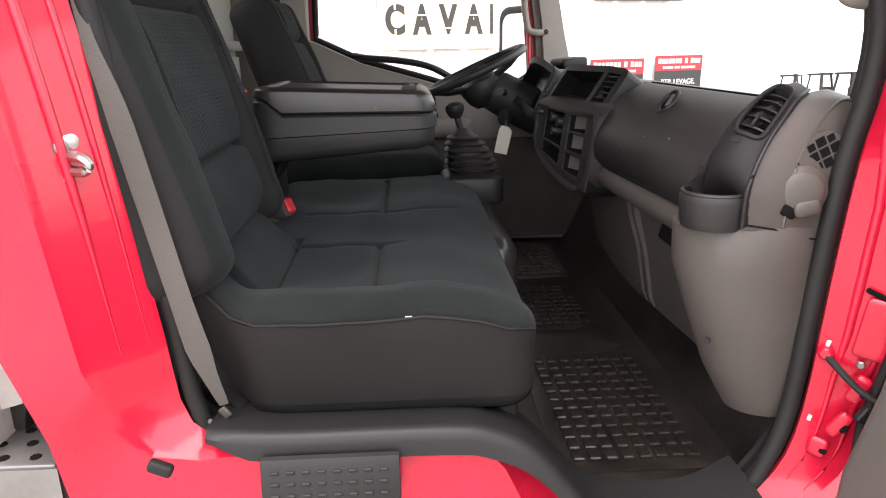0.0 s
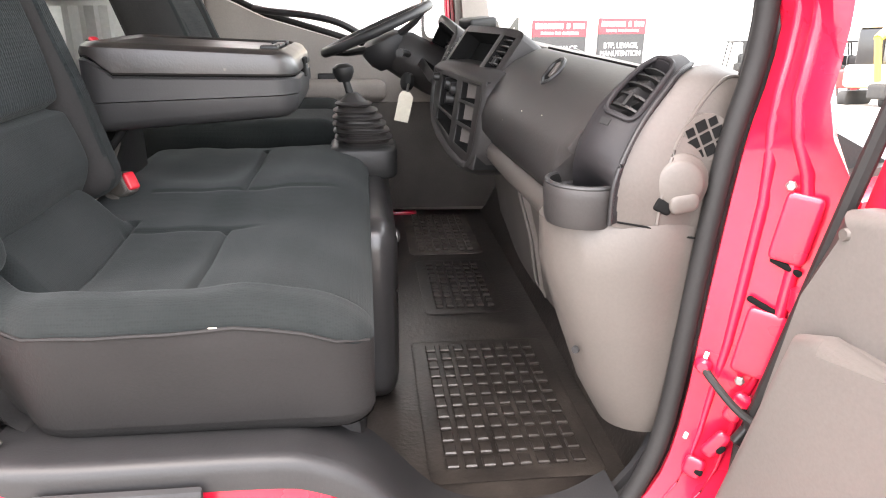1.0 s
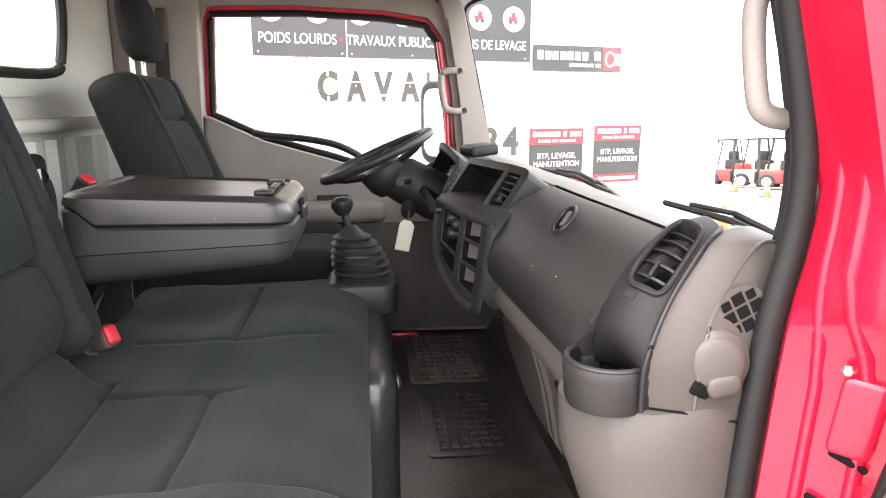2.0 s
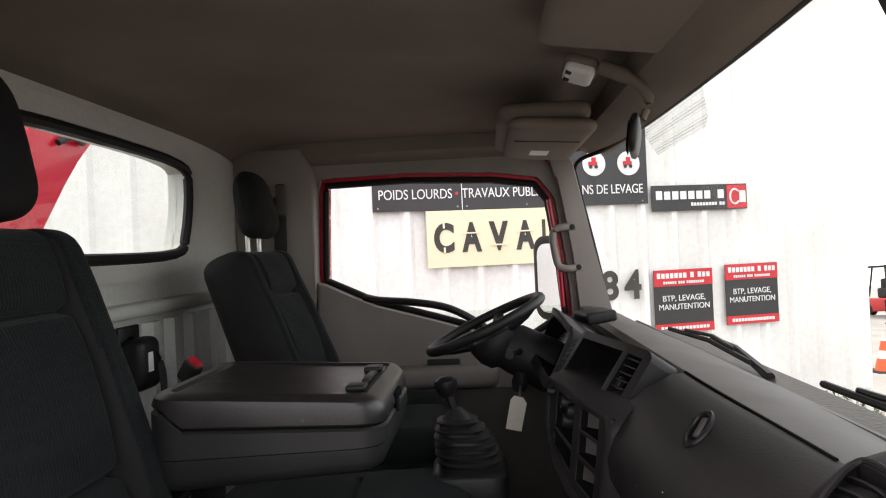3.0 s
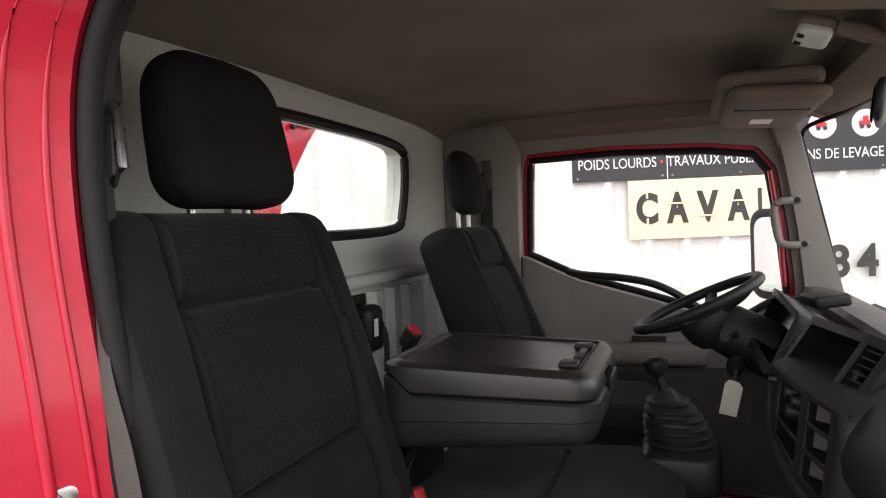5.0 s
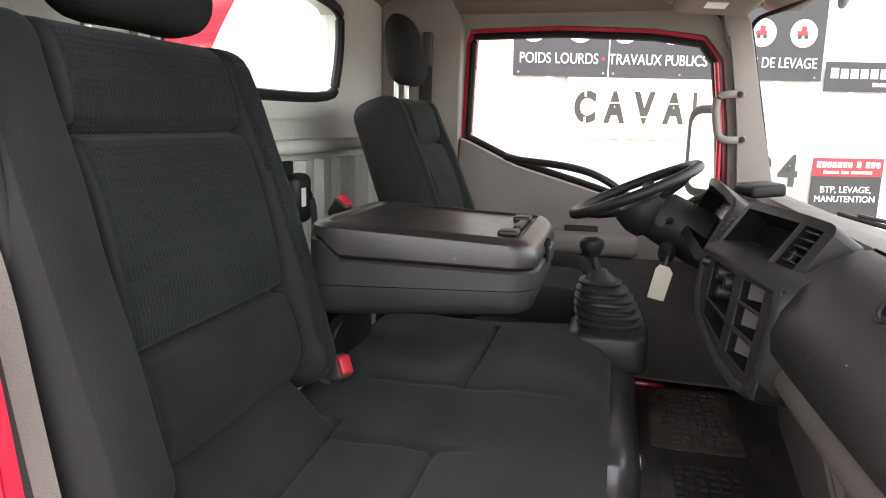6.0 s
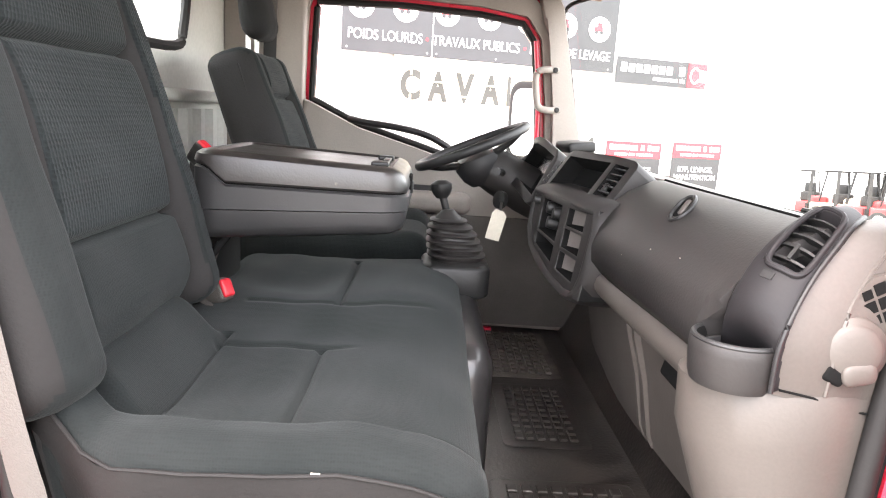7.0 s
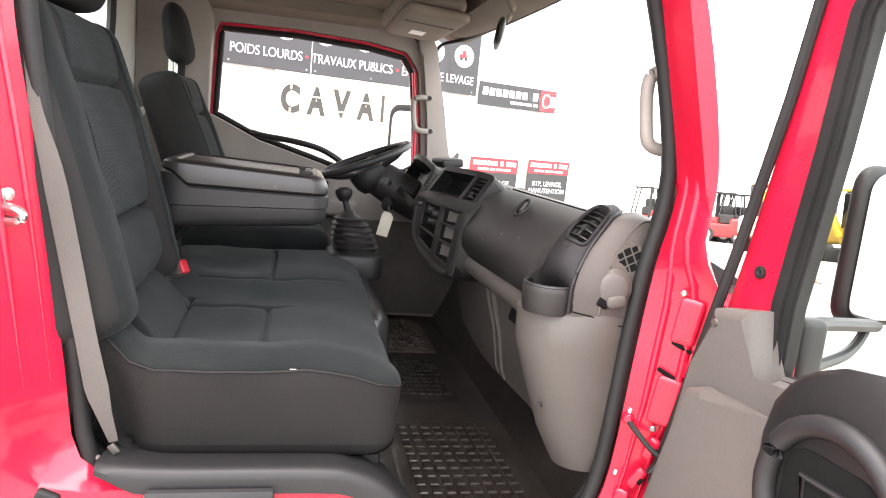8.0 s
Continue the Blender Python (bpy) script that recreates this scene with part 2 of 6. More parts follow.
def smoothed(pts, n=4, loop=False):
    """A round curve through points (Catmull-Rom)."""
    pts = [V(p) for p in pts]
    out, m = [], len(pts)
    for i in range(m if loop else m - 1):
        if loop:
            a, b, c, d = (pts[(i + k) % m] for k in (-1, 0, 1, 2))
        else:
            a, b, c, d = pts[max(i - 1, 0)], pts[i], pts[i + 1], pts[min(i + 2, m - 1)]
        for k in range(n):
            t = k / n
            out.append(0.5 * (2 * b + (c - a) * t + (2 * a - 5 * b + 4 * c - d) * t * t + (3 * b - a - 3 * c + d) * t ** 3))
    if not loop:
        out.append(pts[-1])
    return out


def tube(pts, r, n=8, loop=False, flat=1.0, up=None, bm=None):
    """A round (or flattened) bar along points; r is one radius or one for each point."""
    pts = [V(p) for p in pts]
    rings = []
    m = len(pts)
    for i, p in enumerate(pts):
        if loop:
            d = (pts[(i + 1) % m] - pts[i - 1]).normalized()
        else:
            d = (pts[min(i + 1, m - 1)] - pts[max(i - 1, 0)]).normalized()
        u = V(up) if up else (V((0, 0, 1)) if abs(d.z) < 0.9 else V((1, 0, 0)))
        s = d.cross(u).normalized()
        w = s.cross(d).normalized()
        rr = r[i] if isinstance(r, (list, tuple)) else r
        rings.append([p + s * math.cos(2 * math.pi * k / n) * rr + w * math.sin(2 * math.pi * k / n) * rr * flat for k in range(n)])
    if loop:
        rings.append(rings[0])
        bm = loft(rings, True, False, bm)
        bmesh.ops.remove_doubles(bm, verts=bm.verts, dist=1e-6)
        return bm
    return loft(rings, True, True, bm)


def rod(a, b, r, n=16, r2=None, bm=None):
    return tube([a, b], [r, r if r2 is None else r2], n, bm=bm)


def turned(profile, base, axis=(0, 0, 1), n=28, bm=None):
    """A turned body: (radius, height) pairs round an axis through base."""
    q = V(axis).normalized().to_track_quat("Z", "Y")
    rings = [[V(base) + q @ V((r * math.cos(2 * math.pi * k / n), r * math.sin(2 * math.pi * k / n), h)) for k in range(n)] for r, h in profile]
    return loft(rings, True, True, bm)


def cushion(size, r, n, place, deform=None, seg=4, bm=None):
    """A box with round edges and a fine net of faces, bent by deform(x, y, z) in its own metres, then put at place."""
    bm = bm or bmesh.new()
    half = [s / 2 for s in size]
    rr = [min(q, h) for q, h in zip((r if isinstance(r, (list, tuple)) else (r, r, r)), half)]
    steps = []
    for h, q, k in zip(half, rr, n):
        edge = [q * (1 - math.cos(math.pi / 2 * i / seg)) for i in range(seg)]
        mid = [-h + q + (2 * h - 2 * q) * i / k for i in range(k + 1)]
        steps.append([-h + e for e in edge] + mid + [h - e for e in reversed(edge)])
    seen = {}

    def vert(i, j, k):
        key = (i, j, k)
        if key not in seen:
            p = V((steps[0][i], steps[1][j], steps[2][k]))
            inner = V([max(-h + q, min(h - q, c)) for c, h, q in zip(p, half, rr)])
            d = p - inner
            e = V([c / q if q else 0 for c, q in zip(d, rr)])
            if e.length > 1e-6:
                e.normalize()
                p = inner + V([c * q for c, q in zip(e, rr)])
            if deform:
                p = V(deform(*p))
            seen[key] = bm.verts.new(place @ p)
        return seen[key]
    a, b, c = (len(s) - 1 for s in steps)

    def quad(*keys):
        vs = [vert(*k) for k in keys]
        if len(set(vs)) == 4:
            bm.faces.new(vs)
    for i in range(a):
        for j in range(b):
            for k in (0, c):
                quad((i, j, k), (i + 1, j, k), (i + 1, j + 1, k), (i, j + 1, k))
    for i in range(a):
        for k in range(c):
            for j in (0, b):
                quad((i, j, k), (i + 1, j, k), (i + 1, j, k + 1), (i, j, k + 1))
    for j in range(b):
        for k in range(c):
            for i in (0, a):
                quad((i, j, k), (i, j + 1, k), (i, j + 1, k + 1), (i, j, k + 1))
    bmesh.ops.remove_doubles(bm, verts=bm.verts, dist=1e-5)
    return bm


def ease(t):
    t = max(0.0, min(1.0, t))
    return t * t * (3 - 2 * t)


def groove(d, width, depth):
    return -depth * math.exp(-(d / width) ** 2)


def ring_wall(outer, inner, axis, a, b):
    """A wall with one opening: two outlines with the same number of points, in the two other axes, from a to b."""
    bm = bmesh.new()

    def at(p, d):
        q = list(p)
        q.insert("xyz".index(axis), d)
        return bm.verts.new(q)
    o0, i0, o1, i1 = [at(p, a) for p in outer], [at(p, a) for p in inner], [at(p, b) for p in outer], [at(p, b) for p in inner]
    n = len(outer)
    for k in range(n):
        l = (k + 1) % n
        for q in ((o0[k], o0[l], i0[l], i0[k]), (o1[k], o1[l], i1[l], i1[k]), (o0[k], o0[l], o1[l], o1[k]), (i0[k], i0[l], i1[l], i1[k])):
            bm.faces.new(q)
    return bm


def offset(poly, d):
    """An outline grown by d, all round, for a closed outline without sharp turns."""
    out, n = [], len(poly)
    area = sum(poly[i][0] * poly[(i + 1) % n][1] - poly[(i + 1) % n][0] * poly[i][1] for i in range(n))
    s = 1 if area > 0 else -1
    for i in range(n):
        a, b = poly[i - 1], poly[(i + 1) % n]
        t = V((b[0] - a[0], b[1] - a[1])).normalized()
        out.append((poly[i][0] + t.y * d * s, poly[i][1] - t.x * d * s))
    return out


def round_loop(pts, n=4):
    return [(p.x, p.y) for p in smoothed([(a, b, 0) for a, b in pts], n, True)]


def rounded(x0, x1, y0, y1, r, n=5, m=12):
    """A rectangle with round corners, as points that run round it once."""
    out = []
    for cx, cy, a in ((x1 - r, y1 - r, 0), (x0 + r, y1 - r, 90), (x0 + r, y0 + r, 180), (x1 - r, y0 + r, 270)):
        arc = [(cx + r * math.cos(radians(a + 90 * k / n)), cy + r * math.sin(radians(a + 90 * k / n))) for k in range(n + 1)]
        if out:
            p = V(out[-1])
            out += [tuple(p.lerp(V(arc[0]), k / m)) for k in range(1, m)]
        out += arc
    p = V(out[-1])
    return out + [tuple(p.lerp(V(out[0]), k / m)) for k in range(1, m)]


def pierced(us, vs, holes, at, back, corner=0.0, edge=0.002):
    """A panel on a net of lines with open recesses: holes are (column from, to, row from, to, depth); at(u, v, d) places it."""
    bm = bmesh.new()
    front, behind = {}, {}
    for i, u in enumerate(us):
        for j, v in enumerate(vs):
            front[i, j] = bm.verts.new(at(u, v, 0))
    gone = {(i, j) for a, b, c, d, _ in holes for i in range(a, b) for j in range(c, d)}
    for i in range(len(us) - 1):
        for j in range(len(vs) - 1):
            if (i, j) not in gone:
                bm.faces.new([front[k] for k in ((i, j), (i + 1, j), (i + 1, j + 1), (i, j + 1))])

    def rim(a, b, c, d):
        return [(i, c) for i in range(a, b)] + [(b, j) for j in range(c, d)] + [(i, d) for i in range(b, a, -1)] + [(a, j) for j in range(d, c, -1)]
    sets = [(rim(a, b, c, d), deep) for a, b, c, d, deep in holes] + [(rim(0, len(us) - 1, 0, len(vs) - 1), back)]
    rims = []
    for keys, deep in sets:
        low = [bm.verts.new(at(us[i], vs[j], deep)) for i, j in keys]
        n = len(keys)
        for k in range(n):
            bm.faces.new((front[keys[k]], front[keys[(k + 1) % n]], low[(k + 1) % n], low[k]))
            rims.append((front[keys[k]], front[keys[(k + 1) % n]]))
        bm.faces.new(low)
    if corner:
        bm.normal_update()
        c, d = len(us) - 1, len(vs) - 1
        es = [e for k in ((0, 0), (c, 0), (0, d), (c, d)) for e in front[k].link_edges if not any(o in front.values() for o in [e.other_vert(front[k])])]
        bmesh.ops.bevel(bm, geom=es, offset=corner, segments=4, profile=0.5, affect="EDGES")
    if edge:
        bmesh.ops.recalc_face_normals(bm, faces=bm.faces)
        es = [e for e in bm.edges if len(e.link_faces) == 2 and e.calc_face_angle(0) > radians(55)]
        bmesh.ops.bevel(bm, geom=es, offset=edge, segments=2, profile=0.5, affect="EDGES", clamp_overlap=True)
    return bm


def repaint(ob, mat, test):
    """A second material on the faces that test(centre, normal) picks."""
    me, o = ob.data, origin(ob)
    me.materials.append(M[mat])
    k = len(me.materials) - 1
    for f in me.polygons:
        if test(f.center + o, f.normal):
            f.material_index = k
    return ob


# ---- the cab's shell ----
def meet(centre, p, poly):
    """Where the ray from centre through p leaves a polygon."""
    c, d = V(centre), V(p) - V(centre)
    best = None
    for i in range(len(poly)):
        a, b = V(poly[i]), V(poly[(i + 1) % len(poly)])
        e = b - a
        det = d.x * -e.y + e.x * d.y
        if abs(det) < 1e-12:
            continue
        w = a - c
        s, t = (w.x * -e.y + e.x * w.y) / det, (d.x * w.y - d.y * w.x) / det
        if s > 0 and -1e-9 <= t <= 1 + 1e-9 and (best is None or s < best):
            best = s
    q = c + d * best
    return (q.x, q.y)


def around(inner, centre, poly):
    """The outer outline for ring_wall: inner pushed out to poly, with poly's corners kept."""
    out = [meet(centre, p, poly) for p in inner]
    for c in poly:
        k = min(range(len(out)), key=lambda i: (out[i][0] - c[0]) ** 2 + (out[i][1] - c[1]) ** 2)
        out[k] = c
    return out


DOORWAY = round_loop([(-0.272, 1.025), (-0.290, 1.14), (-0.308, 1.30), (-0.328, 1.45), (-0.350, 1.60), (-0.354, 1.72), (-0.335, 1.81), (-0.285, 1.868), (-0.18, 1.886), (0.10, 1.888), (0.36, 1.86),
                      (0.455, 1.81), (0.507, 1.70), (0.554, 1.525), (0.558, 1.43), (0.540, 1.33), (0.527, 1.18), (0.514, 1.0), (0.487, 0.91), (0.42, 0.848), (0.32, 0.842),
                      (0.235, 0.875), (0.16, 0.965), (0.08, 1.003), (-0.05, 1.005), (-0.20, 1.005)], 3)
SIDE = [(-0.36, 0.62), (-0.425, 1.037), (-0.478, 1.20), (-0.55, 1.36), (-0.68, 1.50), (-0.68, 1.80), (-0.62, 1.97), (0.40, 1.95), (0.500, 1.735), (0.562, 1.51), (0.600, 1.36), (0.67, 1.15), (0.74, 0.62)]
MID = 0.81
inner = offset(DOORWAY, 0.012)
# the jamb splays outwards, most at the rear pillar
mouth = []
for (x, z), (px, pz) in zip(offset(DOORWAY, 1.0), DOORWAY):
    d = V((x - px, z - pz))
    low = max(0.0, min(1.0, (1.41 - pz) / 0.12))
    d *= 0.018 + 0.062 * max(0, -d.x) ** 2 + (0.008 + 0.072 * low * low * (3 - 2 * low)) * max(0, d.x) ** 2
    mouth.append((px + d.x, pz + d.y))
def inset(z):
    return 0.044 * max(0.0, min(1.0, (1.13 - z) / 0.10))


outer = around(mouth, (0.1, 1.4), SIDE)
rings = [[V((x, -0.036, z)) for x, z in outer], [V((x, -0.118, z)) for x, z in outer], [V((x, -0.126 + inset(z), z)) for x, z in mouth], [V((x, -0.112 + inset(z), z)) for x, z in offset(mouth, -0.008)], [V((x, -0.046, z)) for x, z in inner], [V((x, -0.036, z)) for x, z in offset(inner, 0.004)]]
shell = single("wall_passenger", loft(rings + rings[:1], True, False), "red",
               (-0.66, -0.115, 0.62), "glossy red painted cab side with an open doorway", kind="structure")
jamb = single("trim_jamb", ring_wall(offset(DOORWAY, 0.030), [(x, z) if zz > 1.06 else (x2, z2) for (x, z), (x2, z2), (xx, zz) in zip(offset(DOORWAY, 0.010), offset(DOORWAY, 0.020), DOORWAY)], "y", -0.034, 0.002), "dark",
              (0.5, -0.03, 1.0), "dark inner jamb round the doorway", kind="structure")
seal = single("trim_door_seal", tube([(x, -0.034, z - 0.034 * ease((1.035 - z) / 0.02) * ease((0.50 - x) / 0.04)) for x, z in DOORWAY], 0.0115, 12, True, up=(0, 1, 0)), "rubber",
              (0.5, -0.03, 1.0), "black rubber seal round the doorway", kind="structure")
inliner = single("trim_pillar", ring_wall(offset(DOORWAY, 0.034), [(a if xx > 0.2 or zz < 1.5 else b) for a, b, (xx, zz) in zip(offset(DOORWAY, 0.012), offset(DOORWAY, 0.026), DOORWAY)], "y", 0.004, 0.014), "dark",
                 (0.5, 0.0, 1.0), "dark grey plastic trim behind the door seal", kind="structure")

WINDOW = [(-0.296, 1.815), (-0.03, 1.820), (0.23, 1.808), (0.365, 1.788), (0.405, 1.735), (0.430, 1.56), (0.445, 1.38), (0.34, 1.315), (0.19, 1.338), (0.04, 1.384), (-0.15, 1.438), (-0.308, 1.512), (-0.303, 1.66)]
WIN = []
for k in range(len(WINDOW)):
    a, b = V(WINDOW[k]), V(WINDOW[(k + 1) % len(WINDOW)])
    WIN += [tuple(a.lerp(b, f)) for f in (0.0, 0.12, 0.5, 0.88)]
FAR = [(-0.66, 0.62), (-0.66, 1.80), (-0.60, 1.97), (0.40, 1.95), (0.476, 1.83), (0.514, 1.70), (0.544, 1.56), (0.580, 1.38), (0.68, 1.15), (0.74, 0.62)]
single("wall_driver", ring_wall(around(WIN, (0.1, 1.58), FAR), WIN, "y", 1.665, 1.735), "red",
       (0.1, 1.7, 0.62), "red painted far cab side round the driver's window", kind="structure")
single("trim_window_seal", tube([(x, 1.662, z) for x, z in WIN], 0.011, 8, True), "rubber", (0.1, 1.66, 1.3), "black rubber seal round the driver's window", kind="structure")
single("trim_window_frame", ring_wall(offset(WIN, 0.08), offset(WIN, 0.022), "y", 1.635, 1.664), "dooring", (0.1, 1.65, 1.3), "beige trim round the driver's window", kind="structure")
# the pane is wound half down
LOW = [p for p in WIN if p[1] < 1.405]
side_glass = single("window_1", prism(LOW, "y", 1.70, 1.704), "glass", (0.1, 1.70, 1.3), "clear side window in the driver's door", kind="structure", smooth=False)
side_glass.visible_shadow = False

# rear wall with its window, ledge and pressed ribs
REAR = round_loop([(0.50, 1.66), (0.50, 1.80), (0.545, 1.845), (0.81, 1.852), (1.19, 1.842), (1.245, 1.79), (1.215, 1.66), (1.15, 1.614), (0.81, 1.605), (0.55, 1.612)], 4)
single("wall_rear", ring_wall(around(REAR, (0.86, 1.73), [(0.0, 0.75), (1.72, 0.75), (1.72, 1.98), (0.0, 1.98)]), REAR, "x", -0.62, -0.575), "cabwhite",
       (-0.6, 0.81, 0.75), "pale grey painted steel rear wall of the cab", kind="structure")
single("trim_rear_frame", ring_wall(offset(REAR, 0.05), offset(REAR, 0.012), "x", -0.576, -0.560), "cabwhite", (-0.57, 0.81, 1.6), "raised pale steel rim round the rear window", kind="structure")
single("trim_rear_seal", tube([(-0.566, y, z) for y, z in REAR], 0.013, 8, True), "rubber", (-0.57, 0.81, 1.6), "black rubber seal round the rear window", kind="structure")
rear_glass = single("window_2", prism(REAR, "x", -0.60, -0.596), "glass", (-0.6, 0.81, 1.6), "clear rear window of the cab", kind="structure", smooth=False)
rear_glass.visible_shadow = False
single("trim_rear_ledge", box(-0.578, -0.535, 0.0, 1.62, 1.478, 1.510, 0.012, 3), "cabwhite", (-0.55, 0.81, 1.48), "pale painted ledge along the rear wall", kind="structure")
bm = bmesh.new()
for y in [0.04 + 0.105 * k for k in range(16)]:
    prism([(-0.578, y), (-0.555, y + 0.018), (-0.555, y + 0.052), (-0.578, y + 0.07)], "z", 1.0, 1.46, bm=bm)
single("trim_rear_ribs", bm, "cabwhite", (-0.57, 0.81, 1.0), "pressed upright ribs in the pale rear wall", kind="structure")

# roof: lining inside, red skin outside
rows = []
for k in range(25):
    y = -0.10 + 1.82 * k / 24
    s = abs(y - MID) / 0.91
    z = 1.968 - 0.055 * s ** 5
    rows.append([(x, y, z - 0.070 * max(0, (abs(x) - 0.42) / 0.2) ** 2 + 0.008 * math.cos(3 * x)) for x in [-0.60 + 1.16 * i / 23 for i in range(24)]])
bm = loft(rows, False, False)
single("ceiling", bm, "liner", (0, MID, 1.95), "grey beige fabric roof lining", kind="structure")
bm = cushion((1.27, 1.88, 0.16), (0.09, 0.09, 0.07), (8, 8, 2), Matrix.Translation((-0.035, MID, 2.068)))
single("roof", bm, "red", (0, MID, 2.0), "red painted cab roof", kind="structure")
single("trim_header", prism([(0.50, 1.905), (0.545, 1.872), (0.60, 1.868), (0.615, 1.90), (0.60, 1.975), (0.50, 1.975)], "y", -0.02, 1.64, 0.006), "liner", (0.55, MID, 1.87), "grey beige trim over the windscreen", kind="structure")
single("trim_header_seal", tube(smoothed([(0.50, -0.02, 1.84), (0.575, 0.12, 1.868), (0.60, 0.5, 1.872), (0.60, 1.12, 1.872), (0.575, 1.5, 1.868), (0.500, 1.645, 1.845), (0.508, 1.658, 1.76), (0.545, 1.658, 1.58), (0.582, 1.655, 1.39)], 5), 0.0065), "rubber", (0.6, MID, 1.87), "black rubber seal over the windscreen", kind="structure")


def screen_x(y, z):
    s = abs(y - MID) / 0.83
    return 0.605 + 0.20 * (1.875 - z) - 0.085 * s ** 4


rows = [[(screen_x(y, z), y, z) for z in (1.30, 1.45, 1.6, 1.75, 1.88)] for y in [-0.03 + 1.68 * k / 24 for k in range(25)]]
pane = bmesh.new()
loft(rows, False, False, pane)
screen = single("window_3", pane, "glass", (0.65, MID, 1.3), "large clear curved windscreen", kind="structure")
screen.visible_shadow = False

# floor, seat platform, bulkhead
single("floor", box(-0.36, 0.74, -0.034, 1.66, 0.70, 0.775), "mat", (0, MID, 0.70), "worn dusty black rubber cab floor", kind="structure")
single("floor_platform", box(-0.36, 0.150, 0.004, 1.64, 0.776, 1.0, 0.015), "rubber", (-0.2, MID, 0.776), "black platform below the seats", kind="structure")
single("wall_bulkhead", prism([(0.56, 0.776), (0.60, 0.86), (0.66, 1.0), (0.66, 1.30), (0.78, 1.32), (0.78, 0.70), (0.70, 0.70)], "y", -0.034, 1.66), "mat",
       (0.7, MID, 0.776), "dusty black bulkhead and toe board under the dashboard", kind="structure")

# driver's side pillar trims
single("trim_pillar_front", prism([(0.425, 1.80), (0.452, 1.74), (0.472, 1.56), (0.487, 1.38), (0.50, 1.33), (0.60, 1.33), (0.570, 1.40), (0.534, 1.59), (0.484, 1.838), (0.45, 1.90), (0.40, 1.90)], "y", 1.60, 1.66, 0.008), "dooring",
       (0.5, 1.63, 1.33), "beige plastic trim on the windscreen pillar", kind="structure")
single("trim_pillar_rear", prism([(-0.575, 1.0), (-0.39, 1.0), (-0.328, 1.45), (-0.320, 1.85), (-0.36, 1.93), (-0.575, 1.93)], "y", 1.59, 1.66, 0.012), "dooring",
       (-0.45, 1.62, 1.0), "beige plastic trim on the pillar behind the driver's door", kind="structure")
single("trim_pillar_door", prism([(-0.575, 1.50), (-0.398, 1.50), (-0.402, 1.60), (-0.400, 1.80), (-0.34, 1.90), (-0.42, 1.95), (-0.575, 1.95)], "y", -0.03, 0.02, 0.008), "cabwhite",
       (-0.45, 0.0, 1.5), "pale painted pillar behind the open doorway", kind="structure")
single("trim_pillar_low", prism([(-0.575, 1.36), (-0.45, 1.34), (-0.42, 1.20), (-0.38, 1.0), (-0.375, 1.3), (-0.396, 1.496), (-0.575, 1.496)], "y", -0.03, 0.022, 0.008), "dark",
       (-0.45, 0.0, 1.0), "dark plastic trim on the lower door pillar", kind="structure")

single("trim_cant_rail", prism([(1.600, 1.905), (1.632, 1.878), (1.664, 1.872), (1.664, 1.975), (1.600, 1.975)], "x", -0.575, 0.452, 0.006), "liner", (0, 1.63, 1.87), "grey beige trim above the driver's window", kind="structure")

# sill cover
SILL = smoothed([(-0.252, 0, 1.014), (-0.232, 0, 1.011), (-0.15, 0, 1.006), (0.04, 0, 1.005), (0.10, 0, 0.996), (0.16, 0, 0.962), (0.235, 0, 0.878), (0.30, 0, 0.848), (0.40, 0, 0.845), (0.47, 0, 0.88)], 4)
rings = []
for p in SILL:
    lip = 0.016 * ease((0.28 - p.x) / 0.08)
    low = 0.012 + 0.022 * ease((p.x + 0.255) / 0.06)
    rings.append([(p.x, -0.098, p.z - low + lip), (p.x, -0.0985, p.z - 0.4 * low + lip), (p.x, -0.096, p.z - 0.004 + lip), (p.x, -0.090, p.z + 0.001 + lip), (p.x, -0.080, p.z + 0.002 + lip),
                  (p.x, -0.05, p.z + 0.004 + 0.6 * lip), (p.x, -0.01, p.z + 0.004), (p.x, 0.03, p.z + 0.002), (p.x, 0.045, p.z - 0.03), (p.x, 0.0, p.z - 0.055)])
sill = thing("sill_cover", (0.1, -0.04, 0.95), "black plastic sill cover with screws in the doorway", "sill trim")
part("cover", loft(rings), "dark", sill)
for x, z in ((-0.216, 1.010), (0.0, 1.008)):
    part("screw", turned([(0.0075, 0), (0.0075, 0.002), (0.005, 0.0035), (0.004, 0.002), (0.001, 0.002)], (x, -0.040, z + 0.004), n=14), "steel", sill, "dull steel screw")
step = thing("step_pad", (-0.1, -0.12, 0.97), "black ribbed plastic step pad on the red sill", "step pad")
part("pad", prism([(-0.104, 1.000), (-0.110, 0.998), (-0.114, 0.990), (-0.121, 0.945), (-0.119, 0.936), (-0.104, 0.936)], "x", -0.186, -0.016, 0.003), "dark", step)
for r in range(3):
    for k in range(8):
        x, z = -0.169 + k * 0.019, 0.983 - r * 0.015
        part("rib", cushion((0.011, 0.004, 0.005), 0.0018, (1, 1, 1), Matrix.Translation((x, -0.1152 - 0.0023 * r, z))), "dark", step)

# fittings on the red front jamb
def on_jamb(x, proud=0.0):
    return -0.050 - 0.78 * (x - 0.535) - proud


def jamb_at(x, z, proud=0.0, lean=0.0):
    return Matrix.Translation((x, on_jamb(x, proud), z)) @ pose(0, 0, 0, 0, 0, -38) @ pose(0, 0, 0, 0, lean, 0)


